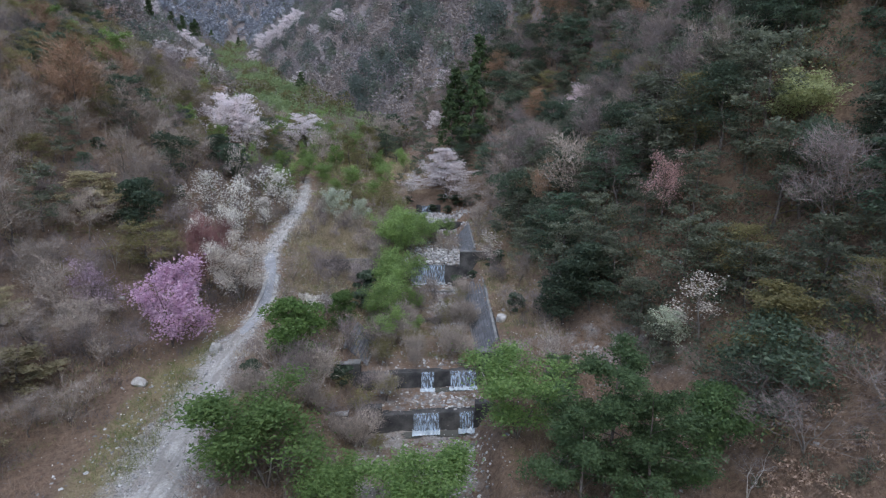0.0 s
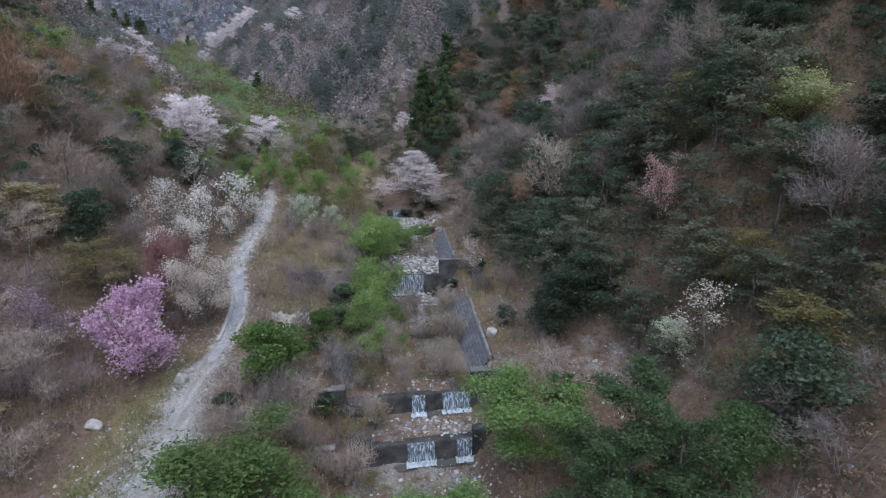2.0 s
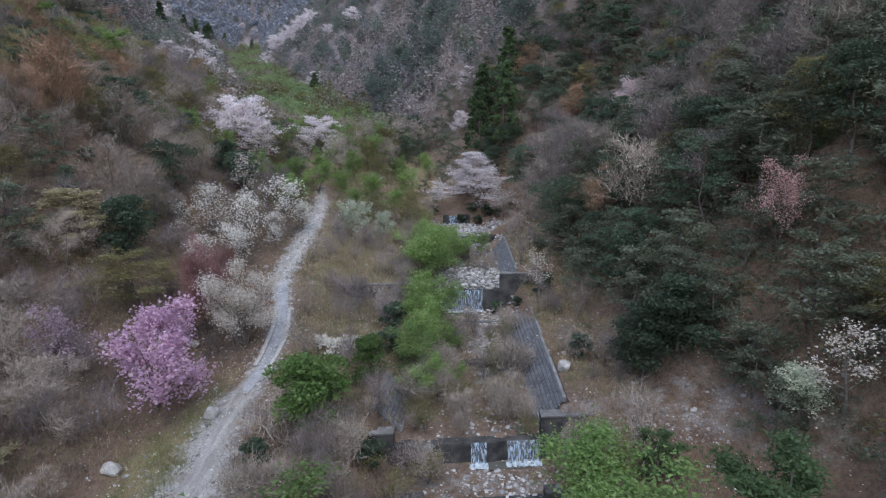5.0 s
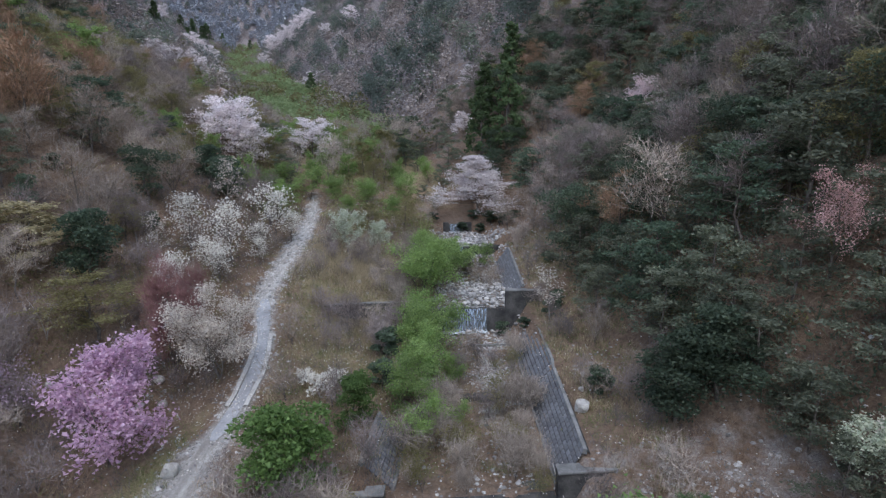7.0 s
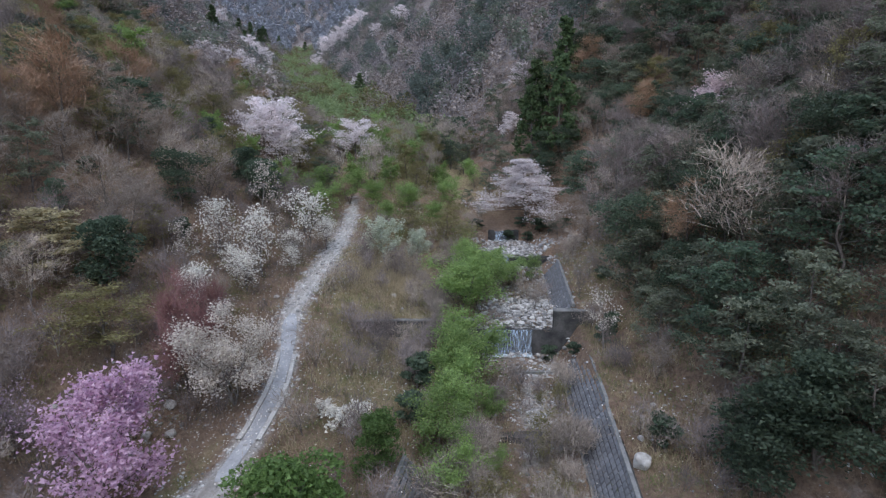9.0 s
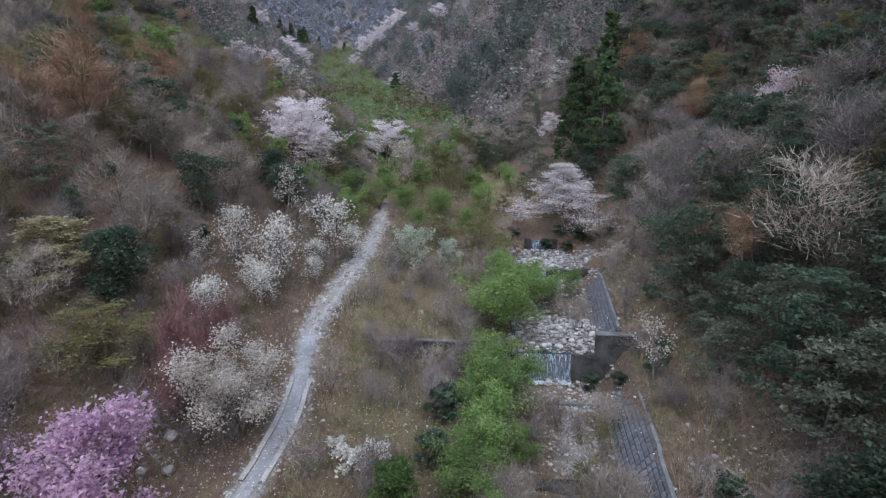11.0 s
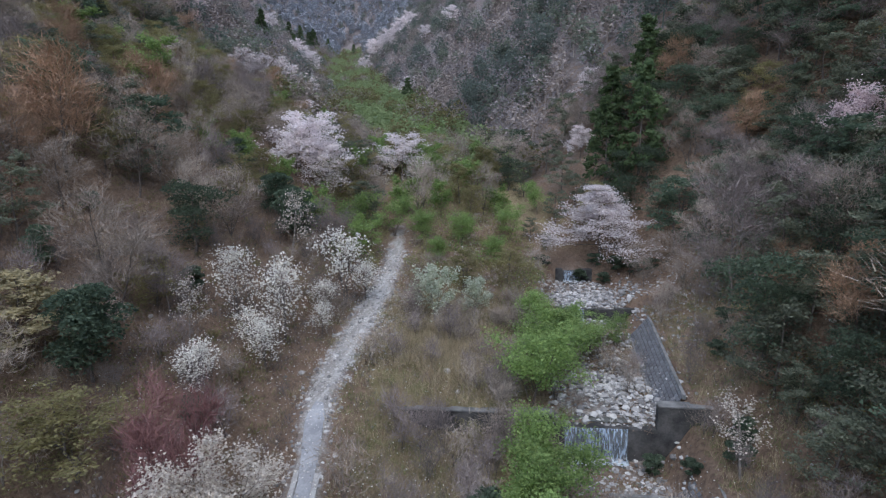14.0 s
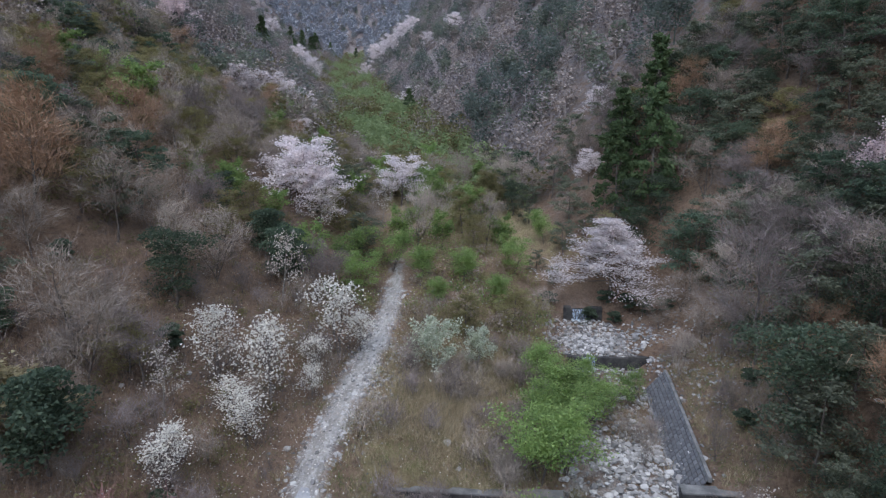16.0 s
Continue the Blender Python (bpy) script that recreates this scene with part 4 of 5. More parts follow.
# dark evergreens crowding the stream above the upper dam
for x, y, k in ((-16.0, 152.0, 0.9), (-12.5, 147.0, 0.8), (-14.5, 161.0, 1.0), (-8.5, 154.0, 0.95), (3.8, 138.0, 0.9), (9.6, 128.5, 0.8), (-6.2, 136.5, 0.7), (-20.5, 159.0, 0.9), (-3.0, 139.0, 0.8), (5.2, 132.5, 0.85), (12.5, 127.0, 0.9), (8.4, 134.0, 1.0),
                (-5.2, 145.0, 0.9), (-23.0, 170.0, 1.0), (-18.5, 168.0, 1.0), (-10.5, 132.5, 0.45), (-7.5, 129.5, 0.4)):
    plant((evergreen, pine, layered)[int(y * 2 + x) % 3][int(y) % 3], x, y, k, 1.25, group="woods on the hillsides")
plant(bare_grey[0], 12.8, 102.4, 1.5, 1.1)
plant(bare_rust[1], 15.2, 96.8, 0.75, 0.9)
plant(mustard[0], 26.8, 39.5, 1.0, 1.6, "wide tree with mustard-yellow young leaves on the slope")
plant(tangle[0], 24.6, 33.2, 0.6, 1.75)
plant(tangle[0], 28.0, 31.6, 0.55, 1.6, turn=2.0)
plant(tangle[0], 31.0, 34.0, 0.5, 1.6, turn=4.0)
plant(olive[0], 31.0, 36.5, 0.6, 1.5)
plant(layered[0], 28.0, 47.5, 0.8, 1.4)
plant(layered[2], 31.5, 43.0, 0.8, 1.4)
plant(pine[1], 35.5, 41.0, 0.9, 1.3)
plant(layered[1], 33.5, 37.8, 0.7, 1.4)
plant(lime_yellow[0], 37.4, 55.2, 1.1, 1.4)
plant(evergreen_mid[0], -14.3, 51.8, 0.95, 1.15)
plant(evergreen_mid[1], -11.7, 59.5, 0.6, 1.1)
plant(lime[0], -8.0, 87.8, 1.2, 1.2)
plant(lime[1], -7.2, 75.0, 1.05, 1.2)
plant(lime[2], -7.4, 63.5, 0.85, 1.15)
plant(lime[1], -7.4, 80.8, 1.0, 1.25)
plant(lime[2], -7.0, 93.5, 0.95, 1.3)
plant(lime_near[0], -12.6, 35.6, 1.05, 1.75)
plant(lime_near[1], -8.2, 35.4, 0.8, 1.5)
plant(lime_near[0], -1.5, 36.6, 0.9, 1.6)
plant(lime_near[1], 6.6, 42.2, 1.05, 1.55)
plant(pine_full[0], 12.2, 36.0, 1.15, 1.15)
plant(pine_full[0], 14.4, 33.6, 0.95, 1.1)
plant(pine_full[0], 10.0, 33.4, 0.85, 1.15)
plant(evergreen_gloss[0], 18.2, 34.9, 1.05, 1.0)
plant(evergreen_dark[0], 13.8, 59.0, 0.95, 1.4)
plant(pine_full[0], 11.8, 49.0, 0.45, 1.2)
plant(evergreen_dark[0], 16.8, 58.6, 0.95, 1.4)
plant(layered[0], 26.5, 52.0, 0.8, 1.3)
plant(olive[0], 28.8, 50.0, 0.8, 1.4)
plant(layered[2], 20.4, 55.0, 0.6, 1.3)
plant(lime[2], -31.3, 121.1, 0.9, 1.4)
plant(olive[0], -23.7, 137.6, 1.0, 1.4)
plant(lime[1], -50.1, 152.1, 0.9, 1.4)

for x, y, k in ((-15.5, 63.3, 1.0), (-14.2, 65.0, 0.8), (-17.0, 64.6, 0.7)):
    plant(shrub_white[0], x, y, k)
for x, y, k in ((-32.4, 82.6, 0.62), (-34.6, 84.6, 0.55), (-34.6, 75.8, 0.62), (-30.4, 91.0, 0.45), (-31.8, 94.5, 0.55), (-28.9, 100.5, 0.6), (-35.6, 78.2, 0.4)):
    plant(magnolia[int(x + y) % 3], x, y, k, 1.15)
for x, y, k in ((9.2, 63.8, 1.0), (8.0, 81.5, 0.8), (9.8, 95.0, 0.7), (11.6, 99.5, 0.8), (-10.5, 71.5, 1.3), (-10.2, 66.0, 1.1), (-17.5, 47.0, 0.8), (-33.0, 73.5, 1.1), (-43.5, 88.0, 1.1), (-57.0, 90.0, 0.9), (4.9, 82.3, 0.6)):
    plant(bush[0], x, y, k, 1.2)
for x, y, k in ((-2.2, 124.0, 0.8), (1.2, 123.0, 0.7), (3.4, 124.6, 1.0), (5.6, 123.4, 0.9), (0.2, 125.6, 0.8), (7.6, 121.6, 0.8), (-8.2, 124.8, 0.8)):
    plant(bush[0], x, y, k, 1.5, "dark low bush in the shade below the cherry")
plant(evergreen_blue[0], -41.5, 108.0, 1.0, 1.1)
plant(evergreen_blue[0], -45.5, 111.0, 0.9, 1.1)
plant(lime[2], -33.5, 113.0, 0.85, 1.3)
plant(lime[0], -37.5, 118.0, 0.9, 1.3)
plant(lime[1], -6.0, 99.0, 0.85, 1.5)
plant(lime[0], -4.2, 97.0, 0.85, 1.5)
plant(lime[2], -2.2, 101.5, 0.6, 1.5)
plant(lime[0], -4.8, 104.5, 0.75, 1.1)
plant(lime[2], 1.2, 103.0, 0.6, 1.0)
plant(lime[0], -7.6, 69.0, 0.95, 1.2)

for x, y, k, w in ((-5.4, 77.5, 0.9, 1.4), (-5.8, 90.5, 0.95, 1.4), (-6.6, 72.0, 0.85, 1.3), (-6.4, 66.2, 0.8, 1.2), (-6.8, 60.0, 0.7, 1.2), (-7.4, 96.5, 0.9, 1.3), (-8.5, 103.0, 0.8, 1.4), (-4.2, 69.5, 0.5, 1.2), (-3.6, 63.0, 0.4, 1.2),
                   (-26.0, 118.0, 0.8, 1.4), (-20.5, 121.0, 0.8, 1.5), (-15.0, 118.0, 0.7, 1.4), (-13.5, 128.0, 0.8, 1.4), (-22.5, 112.0, 0.6, 1.3)):
    plant(lime[int(y) % 3], x, y, k, w)
for x, y, k in ((19.3, 57.6, 0.85), (20.6, 53.4, 0.75), (18.2, 60.2, 0.8), (25.2, 54.2, 0.9), (26.8, 57.0, 0.95), (22.3, 59.6, 0.8), (18.5, 64.8, 0.9)):
    plant(layered[int(x) % 3], x, y, k, 1.3, group="woods on the hillsides")
plant(olive[0], -18.0, 108.0, 0.7, 1.4)
plant(olive[1], -12.5, 112.0, 0.75, 1.5)

plant(layered[0], 12.0, 76.0, 0.75, 1.3)
plant(layered[1], 15.2, 75.0, 0.9, 1.3)
plant(pine[0], 16.4, 70.8, 0.9, 1.3)
plant(layered[2], 15.0, 66.0, 0.9, 1.3)
plant(evergreen[1], 15.1, 80.1, 0.8, 1.3)
plant(pine[2], 15.0, 69.5, 0.85, 1.3)
plant(layered[0], 12.4, 83.3, 0.6, 1.3)
for x, y, k in ((7.5, 108.5, 0.5), (10.0, 112.0, 0.6), (6.0, 116.5, 0.5), (9.0, 119.0, 0.7), (12.5, 108.0, 0.65), (5.0, 122.5, 0.6), (-9.5, 117.5, 0.5), (13.5, 115.0, 0.8)):
    plant(bare_brown[int(y) % 4], x, y, k, 1.4, "small brown leafless tree beside the upper dam")
plant(snag[0], -52.0, 70.5, 0.75)
plant(snag[0], -40.1, 64.3, 0.65, 1.2, "pale leafless tree among stones on the slope")
plant(snag[0], 21.0, 33.0, 0.5, 1.6, "pale leafless branching shrub")
plant(snag[0], 14.5, 97.5, 0.6, 1.2, "pale leafless tree on the reddish bank")

# cherries far up the valley
for x, y, k in ((-84.0, 166.0, 0.8), (-82.5, 170.5, 0.85), (-81.0, 176.0, 0.95), (-79.5, 182.0, 0.9), (-77.5, 188.0, 0.9), (-66.0, 163.0, 0.75), (-192.4, 423.0, 1.7), (-180.0, 404.0, 1.6), (-170.0, 388.0, 1.7), (-245.6, 471.8, 1.9),
                (-157.0, 488.5, 2.2), (-149.0, 480.0, 2.0), (-140.0, 469.0, 2.1), (-134.0, 484.0, 2.0), (-128.7, 492.6, 1.8), (-82.7, 355.6, 1.1), (-62.1, 334.4, 1.2), (-74.0, 285.0, 1.0), (-160.0, 470.0, 1.4)):
    plant(cherry[int(y) % 3], x, y, k, 1.15, group="cherries far up the valley")
for x, y, k in ((-66.5, 259.0, 0.95), (-260.4, 540.1, 1.2), (-201.3, 432.2, 1.0), (-273.0, 589.6, 1.3), (-264.2, 590.5, 1.2), (-300.0, 680.0, 1.3), (-285.3, 690.0, 1.2), (-250.0, 560.0, 1.1), (-261.9, 716.0, 1.2), (-187.3, 360.2, 1.3), (-255.0, 552.0, 1.1), (-280.0, 640.0, 1.3),
                (-206.0, 440.0, 1.0), (-212.0, 452.0, 1.1), (-270.0, 610.0, 1.2), (-191.0, 368.0, 1.1), (-225.0, 480.0, 1.0), (-292.0, 660.0, 1.2)):
    plant(cedar[int(y) % 2], x, y, k, 1.2, group="dark cedars far up the valley")

# ---- the hillside woods ----
rng = np.random.default_rng(77)
flowering = [(o.location.x, o.location.y) for o in scene.objects if o.type == "EMPTY" and ("cherry" in o.name or "magnolia" in o.name) and o.location.y < 200]
flowering.append((37.2, 55.5))
taken = [(o.location.x, o.location.y) for o in scene.objects if o.type == "EMPTY" and "tree" in o.name and o.location.y < 200]


def wood_kind(x, y):
    """Which tree grows where: evergreens crowd the steep side, bare trees the other."""
    patch = math.sin(0.09 * x + 1.2) * math.sin(0.075 * y + 0.5) + 0.6 * math.sin(0.05 * (x + y))
    r = rng.random()
    if foot_left(y) < x < foot_right(y):
        return lime_wood if r < 0.5 else olive if r < 0.8 else bare_brown
    if x > foot_right(y):
        g = 0.55 + 0.22 * patch + 0.25 * (1 - smooth(70, 95, y)) - 0.12 * smooth(85, 120, y)
        if r < g:
            q = rng.random()
            return evergreen if q < 0.27 else pine if q < 0.5 else layered if q < 0.97 else olive
        q = rng.random()
        return bare_grey if q < 0.48 else bare_brown if q < 0.72 else layered if q < 0.9 else olive if q < 0.95 else bare_rust
    if y < 72:
        return bare_brown if r < 0.6 else bare_grey if r < 0.85 else layered
    if y > 112 and r > 0.62:
        return olive if r < 0.88 else lime_wood
    if r < 0.05 + 0.08 * patch:
        return pine if rng.random() < 0.5 else evergreen
    q = rng.random()
    return bare_brown if q < 0.40 else bare_grey if q < 0.50 else layered if q < 0.66 else olive if q < 0.87 else bare_rust


count = {}
spots = [(x, y, False) for y in np.arange(14, 172, 4.3) for x in np.arange(-110, 20, 4.3)] + [(x, y, True) for y in np.arange(14, 160, 3.6) for x in np.arange(-12, 75, 3.6)]
for gx0, gy0, steep in spots:
    x, y = gx0 + rng.uniform(-1.7, 1.7), gy0 + rng.uniform(-1.7, 1.7)
    left, right = foot_left(y) - x, x - foot_right(y)
    side = max(left, right)
    if (right > 0) != steep or abs(x + 3) > 0.92 * y + 7:
        continue
    if side < 1.5 and y < 128:
        continue
    if side < 0.8 and y < 150 and bed_left(y) - 1 < x < bed_right(y) + 1:
        continue
    # open brushy ground above the road and on the other bank
    if 0 < left < 27 and 50 < y < 106 and rng.random() < (0.86 if left < 15 else 0.5):
        continue
    if 0 < right < 4 and 60 < y < 112 and rng.random() < 0.8:
        continue
    if left > 62 + 0.1 * y or right > 46 or (y < 40 and left > 40) or (y < 30 and right > 30):
        continue
    if steep and y < 37 and x < 30:
        continue
    if min((x - a) ** 2 + (y - b) ** 2 for a, b in taken) < 14:
        continue
    if any(abs(x - a + 0.2 * (y - b)) < (4 if a < 32 else 2.6) and (-8 if a < 32 else -4) < y - b < 1.5 for a, b in flowering if a < 15 or a > 23):
        continue
    kinds = wood_kind(x, y)
    if kinds is bare_rust and steep and y < 80:
        kinds = layered
    key = kinds[0][0]
    if count.get(key, 0) > 285:
        continue
    count[key] = count.get(key, 0) + 1
    one = kinds[int(rng.integers(len(kinds)))]
    plant(one, x, y, rng.uniform(0.75, 1.15) * (0.6 if y < 48 and left > 0 else 1.1 if steep else 1.0), rng.uniform(1.0, 1.4), group="woods on the hillsides")

# saplings on the bench, the banks and the stream bed
placed = 0
while placed < 285:
    y = rng.uniform(34, 112)
    x = rng.uniform(-52, 14)
    if abs(x - road_x(y)) < 2.6 or (road_x(y) - 9 < x < road_x(y) and y < 58):
        continue
    if bed_left(y) < x < bed_right(y) and not (57 < y < 79 or 92 < y < 106) or bed_right(y) - 0.8 < x < bed_right(y) + 2.8:
        continue
    plant(sapling[int(rng.integers(3))], x, y, rng.uniform(0.45, 1.0), rng.uniform(0.9, 1.4), group="saplings on the valley floor")
    placed += 1
for x, y, k in ((2.4, 84.6, 0.75), (7.0, 85.0, 0.8), (9.0, 84.2, 0.9), (-7.2, 51.2, 0.7), (-9.8, 50.0, 0.9), (-12.0, 52.0, 0.8), (6.2, 51.0, 0.8), (-6.8, 47.0, 0.8)):
    plant(bush[0] if k == 0.75 or k == 0.9 else sapling[0], x, y, k, 1.2)
rng = np.random.default_rng(31)
for k in range(120):
    y = rng.uniform(38, 110) if k < 70 else rng.uniform(41, 67)
    if y < 54:
        x = rng.uniform(-17, -4.2)
    elif y < 80:
        x = rng.uniform(-9, -1.5) if rng.random() < 0.6 else rng.uniform(0.2, 3.4)
    else:
        x = rng.uniform(-13, -5)
    if abs(x - road_x(y)) < 2.8 or (x > -6.5 and abs(y - 47) < 1.4) or (x > -8 and abs(y - 53) < 1.6):
        continue
    plant((shrub_olive if rng.random() < 0.45 else shrub_brown)[k % 2], x, y, rng.uniform(0.5, 1.05), rng.uniform(0.9, 1.4), group="shrubs beside the stream")


# ---- undergrowth, grass, stones: what nobody could count ----
def scatter(rng, n, x0, x1, y0, y1, weight):
    """n random places in a rectangle, kept where weight(x, y) (0 to 1) allows."""
    xs, ys = [], []
    have = 0
    while have < n:
        x, y = rng.uniform(x0, x1, n), rng.uniform(y0, y1, n)
        k = rng.random(n) < weight(x, y)
        xs.append(x[k])
        ys.append(y[k])
        have += int(k.sum())
    x, y = np.concatenate(xs)[:n], np.concatenate(ys)[:n]
    return np.stack([x, y, ground_z(x, y)], 1)


def stuff(name, v, f, mat, label, category, smooth_shade=False):
    return tagged(new(name, mesh_of(name, v, f, mat, smooth_shade)), label, category, kind="stuff")


def off_road(x, y):
    clear = smooth(1.3, 2.4, np.abs(x - road_x(y)))
    clear = clear * (1 - 0.85 * (road_x(y) - x > 0) * (x - foot_left(y) > 0) * (y < 62))
    bed = (x > bed_left(y) - 0.3) & (x < bed_right(y) + 2.8) & (y < 126)
    grown = ((y > 57) & (y < 79) | (y > 96) & (y < 109)) & (x < bed_right(y) - 0.3)
    return clear * np.where(bed, np.where(grown, 0.5 * (1 - np.exp(-((x - 0.3) / 1.8) ** 2 - ((y - 72) / 9) ** 2)), 0.03), 1.0)


def pile(x, y, cx, cy, rx, ry):
    return np.exp(-((x - cx) / rx) ** 2 - ((y - cy) / ry) ** 2)


def clumps(rng, centres, per, spread, length, width, up=0.8):
    c = np.repeat(centres, per, 0) + rng.normal(size=(len(centres) * per, 3)) * [spread, spread, 0.05]
    w = rng.normal(size=c.shape) * 0.55 + [0, 0, up]
    w[:, 2] = np.abs(w[:, 2])
    tall = np.repeat(rng.uniform(0.5, 1.4, (len(centres), 1)), per, 0)
    return slivers(rng, c, w * 1.0, length * tall, width)


rng = np.random.default_rng(11)
slope_or_bench = lambda x, y: off_road(x, y) * (1 - 0.5 * smooth(110, 160, y)) * np.where((x > road_x(y)) & (x < bed_left(y)) & (y > 54), 0.45, 1.0) * np.where((x > bed_right(y) + 2) & (y > 58) | (x > 18) & (y < 48), 0.3, 1.0)
c = scatter(rng, 8500, -80, 36, 28, 130, slope_or_bench)
v, f = clumps(rng, c, 40, 0.6, 1.1, 0.022)
stuff("undergrowth", v, f, twig_bramble, "brown leafless undergrowth and bramble on the slopes", "undergrowth")
c = scatter(rng, 2400, -60, 30, 26, 125, lambda x, y: slope_or_bench(x, y) * np.where(x > bed_right(y) + 2, 0.4, 1.0))
v, f = clumps(rng, c, 30, 0.6, 1.2, 0.04)
stuff("brushwood", v, f, twig_grey, "grey leafless brushwood on the valley floor and slopes", "undergrowth")
c = scatter(rng, 2600, -55, 14, 40, 112, lambda x, y: off_road(x, y) * np.where((x > road_x(y)) & (y > 60), 1.0, 0.25))
v, f = clumps(rng, c, 26, 0.35, 0.75, 0.035, 1.1)
c = scatter(rng, 1100, -26, -9, 84, 108, lambda x, y: off_road(x, y) * pile(x, y, -17.5, 95, 4.5, 6))
v2, f2 = clumps(rng, c, 34, 0.4, 0.95, 0.045, 0.9)
v, f = np.concatenate([v, v2]), np.concatenate([f, f2 + len(v)])
stuff("dry_grass", v, f, grass_dry, "tussocks of dry straw-coloured grass", "grass")
c = scatter(rng, 5200, -40, 14, 34, 112, lambda x, y: np.maximum(off_road(x, y) * np.where((x > road_x(y)) & (y > 56), 0.6, 0.2), turf_mask(x, y)) * smooth(1.2, 1.8, np.abs(x - road_x(y))))
v, f = clumps(rng, c, 18, 0.4, 0.5, 0.04, 0.8)
stuff("green_grass", v, f, grass_green, "short green and tan grass beside the road", "grass")

def thicket(rng, centres, per, mat, name, label, size, tall):
    """Low leafy growth: a loose heap of small leaves over each place, with a few stems."""
    n = len(centres)
    i = np.repeat(np.arange(n), per)
    d = unit(rng.normal(size=(n * per, 3))) * rng.uniform(0.3, 1.0, (n * per, 1)) ** 0.5
    k = (tall * rng.uniform(0.5, 1.2, n))[i]
    p = centres[i] + np.stack([d[:, 0] * k * 0.75, d[:, 1] * k * 0.75, k * (0.55 + 0.5 * d[:, 2])], 1)
    v, f = flakes(rng, p, size, 0.35, 1.6, three=True)
    s, g = slivers(rng, np.repeat(centres, 6, 0), rng.normal(size=(n * 6, 3)) * 0.5 + [0, 0, 1], tall, 0.06)
    return stuff(name, np.concatenate([v, s]), np.concatenate([f, g + len(v)]), mat, label, "undergrowth")


def steep_bank(x, y):
    d = x - foot_right(y)
    return smooth(2.5, 5, d) * (d < 52) * smooth(32, 39, y) * (np.abs(x + 3) < 0.92 * y + 7)


c = scatter(rng, 2600, 12, 75, 30, 125, steep_bank)
thicket(rng, c[:1500], 60, leaf_grey, "understory", "grey-green leafy understory on the steep slope", 0.2, 2.2)
thicket(rng, c[1500:2200], 60, leaf_dark, "evergreen_understory", "dark evergreen understory on the steep slope", 0.2, 2.4)
thicket(rng, c[2200:], 60, twig_olive, "olive_understory", "olive young-leaved understory on the steep slope", 0.18, 2.2)
c = scatter(rng, 500, -75, -26, 60, 125, lambda x, y: smooth(0, 4, foot_left(y) - x) * 1.0)
thicket(rng, c, 45, twig_olive, "slope_understory", "thin olive understory on the open slope", 0.15, 1.3)

c = scatter(rng, 330, -38, -4, 108, 152, lambda x, y: off_road(x, y) * (x < bed_left(y) - 1) * (np.abs(x - road_x(y)) > 2.5))
thicket(rng, c[:190], 80, twig_olive, "valley_understory", "olive young growth where the track ends", 0.17, 2.6)
thicket(rng, c[190:260], 80, leaf_lime, "green_understory", "bright green young growth where the track ends", 0.17, 2.4)
thicket(rng, c[260:], 80, twig_brown, "brown_understory", "brown thickets where the track ends", 0.14, 2.6)

c = scatter(rng, 210, 19, 40, 26, 47, lambda x, y: smooth(0, 2, x - foot_right(y)) * (y < 26 + x * 0.55))
thicket(rng, c[:120], 90, twig_bramble, "bramble", "low russet bramble on the dark slope", 0.1, 1.0)
thicket(rng, c[120:], 90, leaf_grey, "low_scrub", "low grey-green scrub on the dark slope", 0.11, 1.1)

ICO_V = []
for s in (-1, 1):
    for u in (-1.618, 1.618):
        ICO_V += [(0, s, u), (s, u, 0), (u, 0, s)]
ICO_V = np.array(ICO_V) / 1.9


def ico_faces():
    """The twenty faces of an icosahedron over ICO_V, turned outward."""
    out = []
    n = len(ICO_V)
    for i in range(n):
        for j in range(i + 1, n):
            for k in range(j + 1, n):
                a, b, d = ICO_V[i], ICO_V[j], ICO_V[k]
                if max(np.linalg.norm(a - b), np.linalg.norm(b - d), np.linalg.norm(a - d)) < 1.1:
                    out.append((i, j, k) if np.dot(np.cross(b - a, d - a), a) > 0 else (i, k, j))
    return np.array(out)


ICO_F = ico_faces()


def stones(rng, centres, size, flat=0.65):
    """Angular stones, each of its own shape and size."""
    n = len(centres)
    v = ICO_V[None] * rng.uniform(0.65, 1.2, (n, 12, 1)) * np.stack([rng.uniform(0.7, 1.3, n), rng.uniform(0.7, 1.3, n), rng.uniform(0.5, 1.0, n) * flat], 1)[:, None]
    ang = rng.uniform(0, 6.28, n)
    ca, sa = np.cos(ang)[:, None], np.sin(ang)[:, None]
    x, y = v[..., 0] * ca - v[..., 1] * sa, v[..., 0] * sa + v[..., 1] * ca
    v = np.stack([x, y, v[..., 2]], -1) * np.asarray(size).reshape(-1, 1, 1) + centres[:, None]
    f = (ICO_F[None] + (np.arange(n) * 12)[:, None, None]).reshape(-1, 3)
    return v.reshape(-1, 3), f


